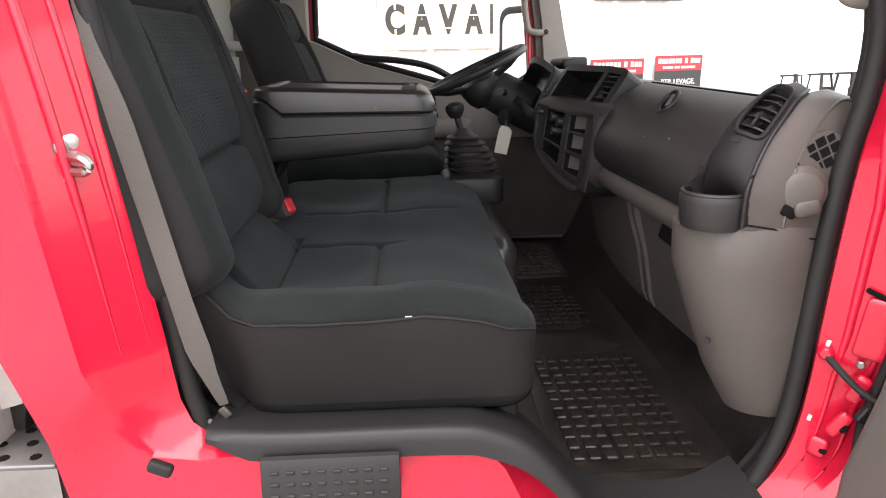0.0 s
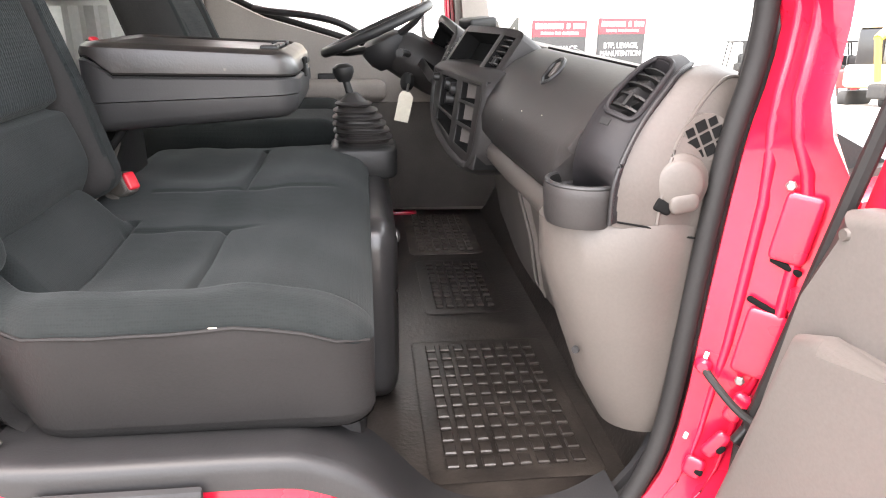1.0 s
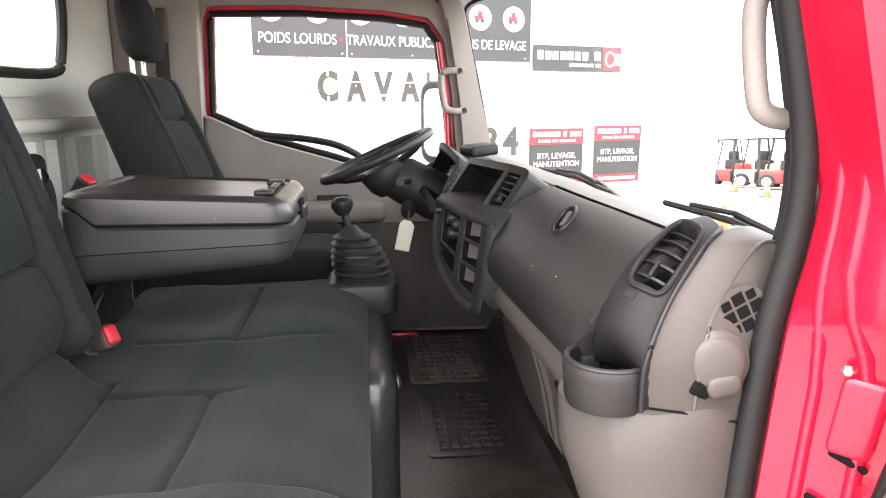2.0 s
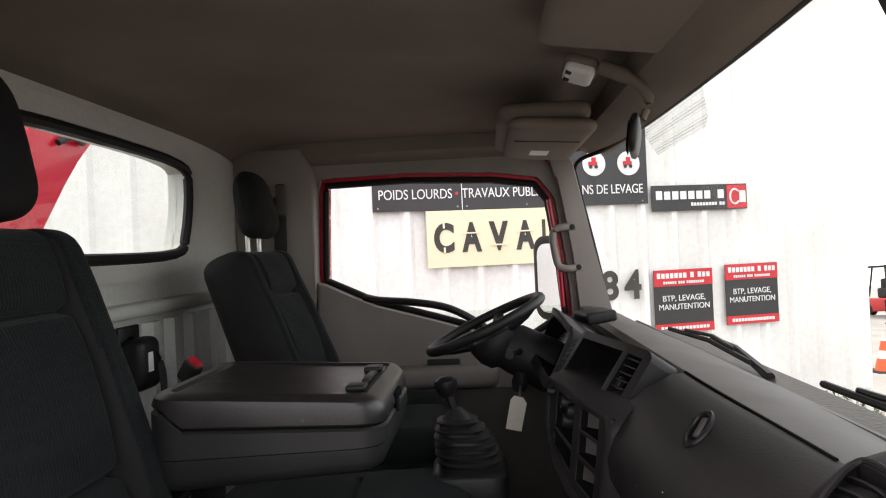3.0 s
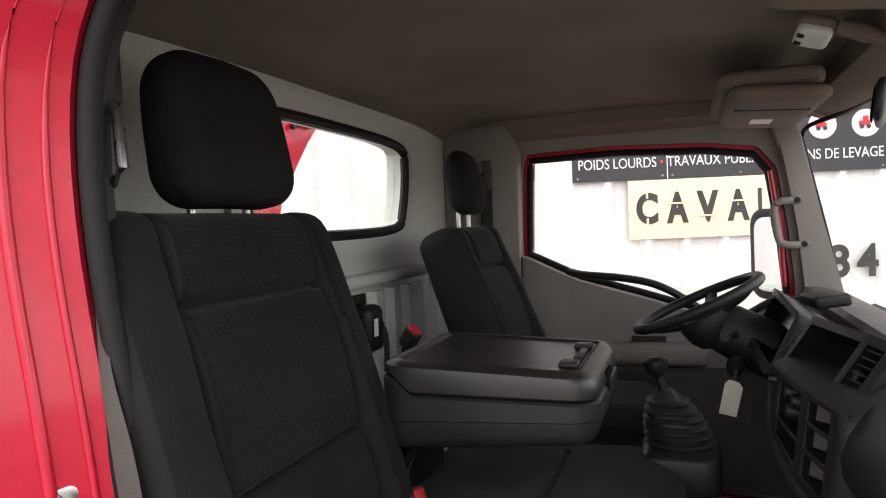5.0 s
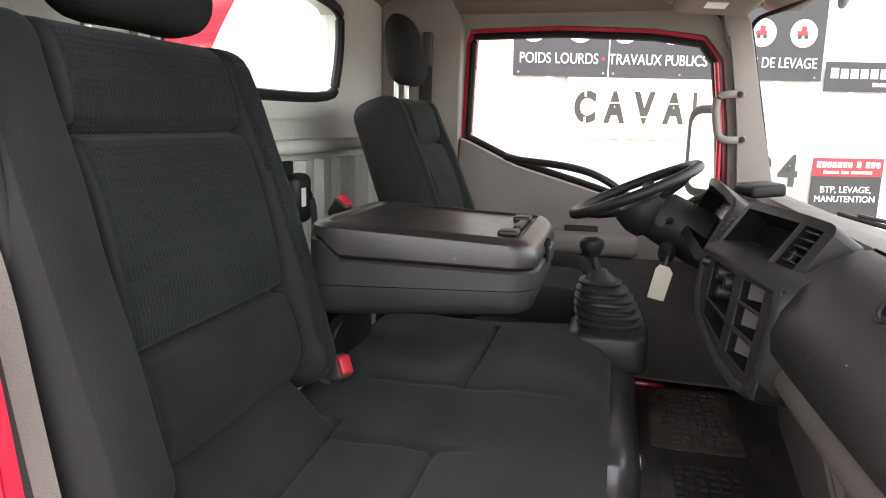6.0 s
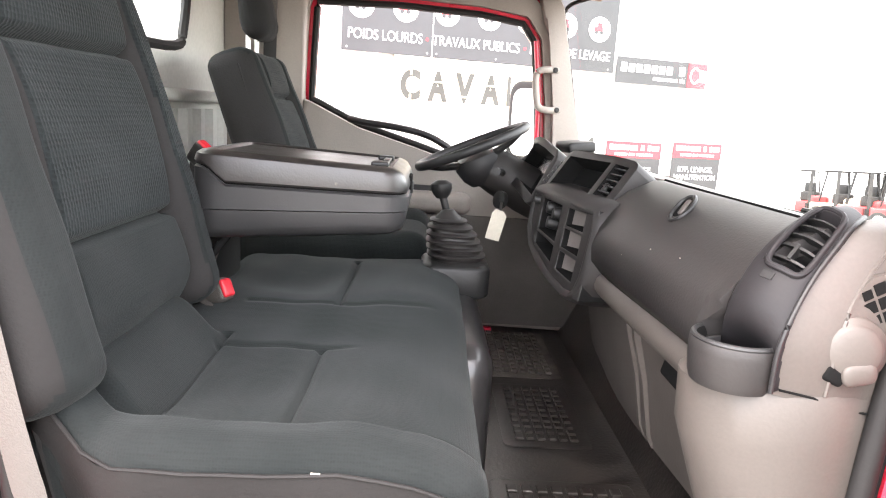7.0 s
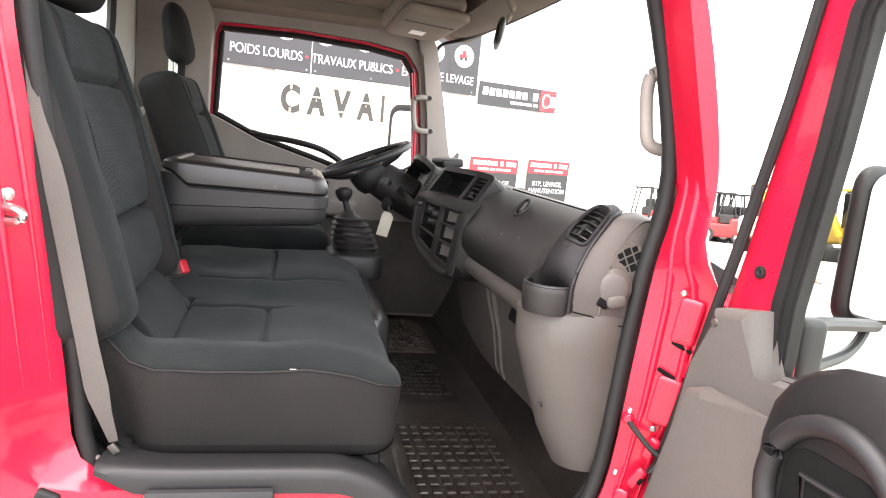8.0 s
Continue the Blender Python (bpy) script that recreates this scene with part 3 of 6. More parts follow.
hinge = thing("jamb_bracket", (0.585, on_jamb(0.585), 1.25), "red painted hinge leaves with bolts and slots on the jamb", "bracket")
for x, z, w, h, lean, way in ((0.592, 1.262, 0.036, 0.074, 7, 1), (0.580, 1.128, 0.040, 0.080, 7, -1)):
    leaf = part("leaf", cushion((w, 0.008, h), (0.006, 0.003, 0.008), (2, 1, 4), jamb_at(x, z, 0.002, lean)), "red", hinge)
    part("bolt", turned([(0.0055, 0), (0.0055, 0.003), (0.004, 0.0045), (0.001, 0.0045)], (x - 0.010, on_jamb(x - 0.010, 0.004), z + way * h * 0.60), (-0.6, -0.8, 0), 6), "steel", leaf, "dull steel bolt")
    part("slot", cushion((0.034, 0.004, 0.007), (0.003, 0.0018, 0.003), (4, 1, 1), jamb_at(x - 0.002, z - way * h * 0.56, 0.0015, 22)), "pit", leaf)
    part("knuckle", rod((x + 0.022, on_jamb(x + 0.022, 0.008), z - way * h * 0.9), (x + 0.022, on_jamb(x + 0.022, 0.008), z - way * h * 0.62), 0.011, 12), "red", leaf)
for x, z, w, h, lean in ((0.572, 1.045, 0.020, 0.040, 20), (0.560, 0.990, 0.018, 0.040, 30), (0.544, 0.950, 0.024, 0.028, 10)):
    tab = part("bracket", cushion((w, 0.010, h), (0.006, 0.004, 0.008), (2, 1, 3), jamb_at(x, z, 0.003, lean)), "red", hinge)
    part("hole", cushion((w * 0.45, 0.004, h * 0.34), (0.004, 0.0018, 0.004), (2, 1, 2), jamb_at(x + 0.003, z - 0.003, 0.0075, lean)), "pit", tab)
for x, z in ((0.541, 1.099), (0.534, 0.988)):
    part("paint_chip", cushion((0.005, 0.003, 0.009), 0.0013, (1, 1, 1), jamb_at(x, z, 0.0005, 12)), "white", hinge, "pale chip in the paint")
strap = thing("door_cable", (0.545, -0.07, 1.10), "black cable sleeve between the jamb and the open door", "cable")
part("sleeve", tube(smoothed([(0.540, on_jamb(0.540), 1.083), (0.547, on_jamb(0.547, 0.015), 1.071), (0.565, on_jamb(0.565, 0.025), 1.050), (0.588, on_jamb(0.588, 0.028), 1.038), (0.615, on_jamb(0.615, 0.02), 1.034)], 4), 0.0045, 8), "rubber", strap)
part("grommet", turned([(0.010, 0), (0.009, 0.003), (0.006, 0.006), (0.001, 0.006)], (0.540, on_jamb(0.540), 1.085), (-0.6, -0.8, 0), 16), "red", strap)
part("clip", cushion((0.018, 0.012, 0.030), 0.004, (1, 1, 1), Matrix.Translation((0.578, on_jamb(0.578, 0.012), 1.018)) @ pose(0, 0, 0, 0, 35, 0)), "black", strap)

single("rubber_stop", cushion((0.030, 0.014, 0.016), 0.005, (3, 2, 2), Matrix.Translation((-0.300, -0.121, 1.002)) @ pose(0, 0, 0, 0, 25, 0)), "rubber", (-0.300, -0.115, 1.002), "black rubber stop on the red sill corner", "door stop")

# what shows behind the cab's corner
deck = thing("rear_step", (-0.68, 0.25, 0.75), "galvanised perforated step behind the cab", "step")
part("tread", box(-0.95, -0.475, -0.03, 0.55, 0.935, 0.955, 0.004), "steel", deck)
part("skirt", box(-0.95, -0.47, -0.036, -0.031, 0.76, 0.952), "steel", deck)
for i in range(11):
    for j in range(8):
        part("hole", turned([(0.008, 0), (0.007, 0.0015), (0.001, 0.0015)], (-0.93 + 0.042 * i + 0.02 * (j % 2), -0.01 + 0.035 * j, 0.955), (0, 0, 1), 8), "pit", deck)
part("post", box(-0.72, -0.66, 0.2, 0.5, 0.30, 0.935), "steel", deck)
guard = thing("mudguard", (-0.7, 0.08, 0.955), "grey plastic mudguard panel behind the cab", "mudguard")
part("panel", prism([(-0.95, 0.955), (-0.56, 0.955), (-0.475, 1.36), (-0.95, 1.40)], "y", 0.06, 0.09, 0.006), "dash", guard)
crane = thing("crane_column", (-1.35, 1.4, 0.6), "red painted steel column behind the cab", "crane")
part("column", prism([(1.20, 0.6), (1.45, 1.70), (1.56, 1.98), (1.66, 2.07), (1.80, 2.13), (2.06, 2.13), (2.055, 2.075), (1.93, 1.98), (1.83, 1.90), (1.70, 1.74), (1.62, 1.5), (1.50, 0.6)], "x", -1.55, -1.28, 0.02, 3), "red", crane)
part("hose", tube(smoothed([(-1.27, 1.80, 2.03), (-1.255, 1.87, 2.06), (-1.27, 1.95, 2.05)], 4), 0.012), "black", crane)
part("base", box(-1.6, -1.2, 0.6, 1.5, 0.45, 0.62, 0.02), "rubber", crane)
single("chassis_rail", box(-3.5, 0.5, 0.42, 1.2, 0.42, 0.68, 0.02), "rubber", (-1.5, MID, 0.42), "black steel chassis frame below the cab", "chassis")

# long pressed creases down the red jambs
def crease(keep, f, r):
    line = []
    for (x, z), (u, w) in zip(offset(mouth, -0.008), inner):
        if keep(u, w):
            line.append((u + (x - u) * f, -0.046 + (-0.066 + inset(z)) * f - 0.001, w + (z - w) * f))
    n = len(line) - 1
    single("trim_crease", tube(sorted(line, key=lambda p: p[2]), [max(0.0008, r * min(1.0, 3.5 * k / n, 3.5 * (n - k) / n)) for k in range(n + 1)], 10), "red", line[0], "pressed crease in the red jamb", kind="structure")


for f, r in ((0.30, 0.006), (0.72, 0.007)):
    crease(lambda u, w: u > 0.40 and 0.88 < w < 1.80, f, r)
for f, r in ((0.22, 0.004), (0.62, 0.006)):
    crease(lambda u, w: u < -0.24 and 1.10 < w < 1.85, f, r)

# wheels that carry the truck
def truck_wheel(x, y):
    z = 0.25 - 0.068 * y - 0.02 * x
    w = thing("truck_wheel", (x, y, z), "black tyre on a pale steel rim under the truck", "wheel", "truck wheels")
    r = 0.34
    part("tyre", turned([(0.20, -0.09), (0.31, -0.095), (r, -0.07), (r, 0.07), (0.31, 0.095), (0.20, 0.09)], (x, y, z + r), (0, 1, 0), 32), "rubber", w)
    part("rim", turned([(0.19, -0.07), (0.20, -0.085), (0.20, 0.085), (0.19, 0.07), (0.09, 0.04), (0.001, 0.04)], (x, y, z + r), (0, 1, 0), 24), "steel", w)


for wx, wy in ((-0.15, 0.12), (-0.15, 1.50), (-2.6, 0.12), (-2.6, 1.50)):
    truck_wheel(wx, wy)


# ---- seats ----
def backrest(seat, y0, y1, foot, head, thick, wide=False):
    """Upholstered back from foot (x, z) to head (x, z): two bolsters and a knitted middle with two deep cross seams."""
    f, h = V((foot[0], 0, foot[1])), V((head[0], 0, head[1]))
    up = (h - f).normalized()
    out = V((0, 1, 0)).cross(up).normalized()          # to the front
    L, W = (h - f).length, y1 - y0
    place = Matrix((( out.x, 0, up.x, 0), (out.y, 1, up.y, 0), (out.z, 0, up.z, 0), (0, 0, 0, 1)))
    place.translation = f + up * L / 2 + V((0, (y0 + y1) / 2, 0)) - out * thick / 2
    panel = W * 0.305
    low, high = -L * 0.195, L * 0.255

    def taper(z):
        return 1 - 0.05 * max(0, z / L) - 0.10 * max(0, (z / L + 0.05)) ** 2

    def bend(x, y, z):
        t = z / L
        if x > 0:
            over = abs(y) - panel
            if over > 0:
                x += (0.030 - 0.022 * (t + 0.5)) * ease(over / 0.022) - 0.016 * ease((over - 0.045) / 0.05)
            else:
                for a, b in ((-L * 0.5, low), (low, high), (high, L * 0.5)):
                    if a <= z <= b:
                        x += 0.011 * math.sin((z - a) / (b - a) * math.pi) ** 0.7
                x += groove(z - high, 0.006, 0.016) + groove(z - low, 0.006, 0.020)
                x -= 0.020 * ease((-t - 0.36) / 0.12)
            x += groove(over, 0.006, 0.012) + 0.006 * math.sin((t + 0.5) * math.pi)
            x += 0.0012 * math.sin(37 * z + 9 * y) * math.sin(29 * y + 5 * z)
        return x, y * taper(z), z
    ob = part("backrest", cushion((thick, W, L), (0.045, 0.034, 0.036), (3, 110, 110), place, bend), "cloth", seat)
    back = place.inverted()

    def middle(c, n):
        q = back @ c
        return q.x > 0.0 and -panel * taper(q.z) < q.y < (W * 0.47 if wide else panel * taper(q.z)) and low < q.z < L * 0.46
    repaint(ob, "knit", middle)
    repaint(ob, "side", lambda c, n: abs(n.y) > 0.72)
    for s in (1, -1):
        line = []
        for k in range(-42, 45, 4):
            z = L * k / 100
            line.append(place @ V((thick / 2 - 0.030, s * (W / 2 - 0.0035) * taper(z), z)))
        part("piping", tube(line, 0.0026, 6), "side", ob)
    return ob


def headrest(seat, x, y, z0, z1, w, deep, lean=0.0):
    m = Matrix.Translation((x, y, (z0 + z1) / 2)) @ pose(0, 0, 0, 0, lean, 0)
    h = z1 - z0

    def bend(px, py, pz):
        t = pz / h + 0.5
        k = 1 - 0.16 * max(0, t - 0.45) ** 2 * 3 - 0.05 * (1 - t)
        return px * (1 - 0.35 * t) + 0.015 * (1 - abs(py) / w), py * k, pz
    hr = part("headrest", cushion((deep, w, h), (0.04, 0.05, 0.05), (6, 16, 14), m, bend, 5), "headcloth", seat, "black cloth headrest")
    for s in (-1, 1):
        part("post", rod((x, y + s * w * 0.23, z0 - 0.05), (x, y + s * w * 0.23, z0 + 0.03), 0.006), "chrome", hr, "bright steel post")
    return hr


# passenger bench: one cushion for two, one upright back, the middle back folded down
bench = thing("passenger_bench", (-0.05, 0.4, 1.0), "dark grey cloth bench seat for two passengers", "seat")
CX0, CX1, CY0, CY1 = -0.30, 0.165, -0.056, 0.815


def bench_bend(x, y, z):
    wx, wy = x + (CX0 + CX1) / 2, y + (CY0 + CY1) / 2
    if z > 0:
        lip = ease((0.016 - wy) / 0.022)                              # near bolster
        up = -0.010 + 0.026 * lip * (1 - 0.45 * ease((wx - 0.02) / 0.12))
        if wy > 0.0:
            up += groove(wy - 0.017, 0.006, 0.005) * ease((wx + 0.21) / 0.03)
        if wx > -0.20:
            up += groove(wy - 0.288, 0.006, 0.006) * ease((0.02 - wx) / 0.08) + groove(wy - 0.455, 0.006, 0.0025) * ease((0.13 - wx) / 0.06)
        if 0.02 < wy < 0.288 or 0.455 < wy < 0.76:
            up += groove(wx + 0.048, 0.0055, 0.008)
        up -= 0.014 * math.exp(-((wx + 0.13) / 0.08) ** 2) * (math.exp(-((wy - 0.15) / 0.09) ** 2) + math.exp(-((wy - 0.60) / 0.10) ** 2))
        up += 0.006 * math.exp(-((wx - 0.05) / 0.06) ** 2) - 0.012 * ease((wx - 0.09) / 0.075)
        up += 0.021 * ease((wy - 0.30) / 0.22)
        up += 0.0014 * math.sin(31 * wx + 17 * wy) * math.sin(23 * wy - 11 * wx) + 0.0008 * math.sin(71 * wx - 13 * wy)
        near = ease((0.050 - wy) / 0.03)
        up += 0.058 * ease((-0.192 - 0.016 * near - wx) / (0.070 + 0.03 * near)) ** 0.8 * ease((0.330 - wy) / 0.022)
        if 0.02 < wy < 0.33:
            up += groove(wx + 0.192, 0.006, 0.010)
        z += up
    if y < -0.30:
        y += 0.040 * ease((-0.17 - wx) / 0.10) * min(1.0, (-y - 0.30) / 0.10)
        x += 0.045 * max(0.0, min(1.0, (0.05 - z) / 0.13)) * ease((-0.20 - wx) / 0.08)
    if y < -0.39:
        y += 0.026 * max(0.0, min(1.0, (0.06 - z) / 0.13))
    return x, y, z


m = Matrix.Translation(((CX0 + CX1) / 2, (CY0 + CY1) / 2, 1.083))
pad = part("cushion", cushion((CX1 - CX0, CY1 - CY0, 0.165), (0.045, 0.030, 0.032), (110, 200, 6), m, bench_bend), "cloth", bench)
repaint(pad, "side", lambda c, n: c.z < 1.06 and c.y < 0.06)
def near_side(x, z):
    """A point on the cushion's near face, round its two ends too."""
    over = max(0.0, abs(x) - ((CX1 - CX0) / 2 - 0.045)) / 0.045
    return m @ V(bench_bend(x, -(CY1 - CY0) / 2 + 0.030 * (1 - math.sqrt(max(0.0, 1 - over * over))), z)) - V((0, 0.0016, 0))


rings = []
for k in range(41):
    x = 0.232 * math.sin((k / 40 - 0.5) * math.pi)
    rings.append([near_side(x, z) for z in (-0.052, -0.035, -0.01, 0.015, 0.035, 0.052)])
part("side_panel", loft(rings, False, False), "side", bench, "smooth grey vinyl side of the cushion")
line = []
for k in range(14):
    line.append(near_side(-0.225 + 0.452 * k / 13, 0.0525))
part("piping", tube(line, 0.0022, 6), "side", pad)
backrest(bench, -0.050, 0.448, (-0.246, 1.185), (-0.366, 1.655), 0.13, True)
headrest(bench, -0.408, 0.224, 1.650, 1.848, 0.248, 0.10, -8)
part("seat_base", box(-0.30, 0.13, 0.03, 0.80, 0.985, 1.02, 0.01), "black", bench)
part("fray", cushion((0.009, 0.0015, 0.0014), 0.0006, (2, 1, 1), Matrix.Translation((0.0, CY0 - 0.0015, 1.158))), "card", bench, "pale frayed spot in the seam")

# middle back folded flat: a hard shell with a lid, over the bench
flap = thing("folded_middle_back", (-0.1, 0.55, 1.27), "dark grey plastic middle seat back folded down", "seat back")
FX0, FX1, FY0, FY1 = -0.272, 0.058, 0.394, 0.698


def mixed(x, rear, front):
    return rear + (front - rear) * (x - FX0) / (FX1 - FX0)


def flap_bottom(x):
    return mixed(x, 1.276, 1.302)


def flap_rim(x):
    return mixed(x, 1.324, 1.337)


def flap_seam(x):
    """The lid's lower edge, stepped up near the rear hinge."""
    return mixed(x, 1.366, 1.363) + 0.026 * max(0.0, min(1.0, (-0.218 - x) / 0.030))


def flap_top(x):
    return mixed(x, 1.414, 1.400) - 0.030 * max(0.0, (x - 0.030) / 0.03) ** 2 * 0.5


def layer(steps):
    """Rings of (inset, height function, height added), bottom to top."""
    rings = []
    for inset, height, add in steps:
        ring = rounded(FX0 + inset, FX1 - inset, FY0 + inset, FY1 - inset, max(0.006, 0.040 - inset), 6, 16)
        rings.append([V((x, y, height(x) + add)) for x, y in ring])
    return loft(rings)


part("body", layer([(0.020, flap_bottom, 0), (0.008, flap_bottom, 0.006), (0.003, flap_bottom, 0.018), (0.002, flap_rim, -0.001)]), "boxgrey", flap, angle=50)
part("rim", layer([(0.004, flap_rim, -0.001), (-0.001, flap_rim, 0.001), (-0.001, flap_seam, -0.004), (0.003, flap_seam, -0.001)]), "boxgrey", flap, angle=30)
part("seam", layer([(0.006, flap_seam, -0.002), (0.006, flap_seam, 0.004)]), "pit", flap)
lid = part("lid", layer([(0.003, flap_seam, 0.002), (0.0, flap_seam, 0.005), (0.0, flap_top, -0.014), (0.003, flap_top, -0.005), (0.010, flap_top, 0.0), (0.026, flap_top, 0.002), (0.031, flap_top, -0.002), (0.06, flap_top, -0.002)]), "wornlid", flap, "worn black plastic lid with two hinges and a latch", angle=35)
for y in (0.47, 0.62):
    part("hinge", cushion((0.028, 0.034, 0.008), 0.003, (2, 2, 1), Matrix.Translation((0.010, y, 1.404))), "black", lid)
part("hinge_bar", cushion((0.012, 0.075, 0.006), 0.002, (2, 2, 1), Matrix.Translation((0.016, 0.545, 1.404))), "black", lid)
part("latch", cushion((0.008, 0.055, 0.030), 0.003, (1, 2, 2), Matrix.Translation((0.057, 0.545, 1.368))), "pit", flap, "dark latch recess")
part("latch_tongue", cushion((0.010, 0.020, 0.022), 0.003, (1, 1, 1), Matrix.Translation((0.058, 0.545, 1.362))), "boxgrey", flap)
part("arm", rod((-0.268, 0.425, 1.22), (-0.22, 0.425, 1.282), 0.006), "pit", flap, "black hinge arm")
part("hinge_leg", box(-0.30, -0.262, 0.45, 0.66, 1.16, 1.31, 0.01), "black", flap)

# driver's seat
driver = thing("driver_seat", (-0.15, 1.2, 1.0), "dark grey cloth driver's seat with a black headrest", "seat")
part("cushion", cushion((0.48, 0.48, 0.15), (0.05, 0.05, 0.045), (24, 24, 3), Matrix.Translation((-0.14, 1.20, 1.11)),
                        lambda x, y, z: (x, y, z + (0.022 * max(0, min(1, (abs(y) - 0.13) / 0.06)) + groove(abs(y) - 0.13, 0.008, 0.008) if z > 0 else 0))), "cloth", driver)
part("seat_base", box(-0.34, 0.06, 1.0, 1.40, 0.99, 1.05, 0.01), "black", driver)
backrest(driver, 0.995, 1.395, (-0.185, 1.14), (-0.352, 1.622), 0.11)
headrest(driver, -0.385, 1.205, 1.640, 1.812, 0.185, 0.082, -10)


# ---- dashboard ----
dash = thing("dashboard", (0.5, MID, 1.2), "dark plastic dashboard over beige lower panels", "dashboard")


def section(pts, y):
    return [V((x, y, z)) for x, z in pts]


# beige top and end: sheet that runs to the windscreen
def top_ring(y, drop=0.0):
    return section([(0.478, 1.390 - drop), (0.487, 1.402 - drop), (0.52, 1.402 - drop), (0.58, 1.388 - drop), (0.660 - 0.06 * (abs(y - MID) / 0.83) ** 4, 1.352 - drop), (0.660 - 0.06 * (abs(y - MID) / 0.83) ** 4, 1.30 - drop), (0.50, 1.30 - drop)], y)


part("top", loft([top_ring(y) for y in [0.034] + [0.06 + 1.5 * k / 16 for k in range(17)] + [1.60]]), "light", dash, "beige top pad below the windscreen")

# dark glovebox barrel
BARREL = [(0.385, 1.250), (0.368, 1.270), (0.366, 1.295), (0.375, 1.325), (0.398, 1.355), (0.430, 1.382), (0.470, 1.402), (0.485, 1.403), (0.50, 1.37), (0.48, 1.26)]
part("glovebox", loft([section([(x + 0.008 * math.cos(7 * y) + 0.6 * max(0.0, low - z), max(z, low)) for x, z in BARREL], y) for y, low in [(0.016, 1.318), (0.028, 1.302), (0.038, 1.275)] + [(0.045 + 0.45 * k / 14, 1.25) for k in range(15)]]), "dash", dash, "dark grey barrel-shaped glovebox front", angle=60)
lm = Matrix.Translation((0.4295, 0.264, 1.3835)) @ V((-0.72, -0.08, 0.69)).to_track_quat("Z", "Y").to_matrix().to_4x4() @ pose(0, 0, 0, 0, 0, 20)
lock = part("lock", tube([lm @ V((0.017 * math.cos(a), 0.023 * math.sin(a), 0.002)) for a in [2 * math.pi * k / 24 for k in range(24)]], 0.0034, 8, True), "black", dash, "oval lock of the glovebox")
part("recess", cushion((0.034, 0.046, 0.004), (0.016, 0.022, 0.002), (1, 2, 1), lm), "pit", lock)
part("slot", cushion((0.009, 0.026, 0.006), 0.0028, (1, 2, 1), lm @ Matrix.Translation((0.003, 0.002, 0.002))), "paleslot", lock)
# beige padded roll and knee panel
part("roll", loft([[V((0.405 + 0.030 * math.cos(a) + 0.006 * math.cos(7 * y), y, 1.232 + 0.026 * math.sin(a))) for a in [2 * math.pi * k / 16 for k in range(16)]] for y in [0.03 + 0.49 * k / 12 for k in range(13)]]), "light", dash, "beige padded roll")
part("top_joint", tube([(0.4865 + 0.004 * math.cos(7 * y), y, 1.4035) for y in [0.09 + 0.41 * k / 8 for k in range(9)]], 0.002, 6), "pit", dash)
KNEE = [(0.415, 1.215), (0.425, 1.18), (0.446, 1.10), (0.462, 1.01), (0.472, 0.985), (0.495, 0.985), (0.53, 1.10), (0.50, 1.22)]
part("knee_panel", loft([section([(x + 0.012 * math.sin(9 * y) * (1.25 - z) * 3, z + 0.02 * max(0, y - 0.3)) for x, z in KNEE], y) for y in [0.05 + 0.75 * k / 15 for k in range(16)]]), "light", dash, "beige lower panel")
for y in (0.36, 0.40):
    part("panel_rib", loft([section([(0.409, 1.21), (0.417, 1.17), (0.438, 1.10), (0.455, 1.01), (0.466, 0.99), (0.52, 1.1)], y + d) for d in (0, 0.012)]), "light", dash)
part("pocket", cushion((0.02, 0.085, 0.040), 0.006, (1, 2, 2), Matrix.Translation((0.421, 0.175, 1.188)) @ pose(0, 0, 0, 0, 15, 0)), "pit", dash, "dark open pocket")

# dark housing of the side vent: a bulged band between the glovebox and the end cap
EDGE_IN = smoothed([(0.396, 0.030, 1.276), (0.389, 0.016, 1.306), (0.396, 0.014, 1.340), (0.416, 0.022, 1.372), (0.448, 0.040, 1.397), (0.480, 0.056, 1.410), (0.508, 0.066, 1.412)], 8)
EDGE_OUT = smoothed([(0.418, -0.040, 1.252), (0.417, -0.044, 1.296), (0.430, -0.037, 1.330), (0.450, -0.024, 1.360), (0.475, -0.010, 1.388), (0.494, 0.002, 1.406), (0.517, 0.022, 1.414)], 8)


def along(line, v):
    f = max(0.0, min(1.0, v)) * (len(line) - 1)
    k = min(int(f), len(line) - 2)
    return line[k].lerp(line[k + 1], f - k)


def on_housing(u, v, d):
    """u from the glovebox to the cap, v from the cup holder up, d into the surface."""
    a, b = along(EDGE_IN, v), along(EDGE_OUT, v)
    slope = along(EDGE_IN, v + 0.03) - along(EDGE_IN, v - 0.03) + along(EDGE_OUT, v + 0.03) - along(EDGE_OUT, v - 0.03)
    n = (b - a).cross(slope).normalized()
    if n.x > 0:
        n = -n
    swell = (0.011 - 0.034 * (1 - ease(v / 0.30))) * math.sin(math.pi * max(0.0, min(1.0, u))) ** 0.7
    return a.lerp(b, u) + n * (swell - d)


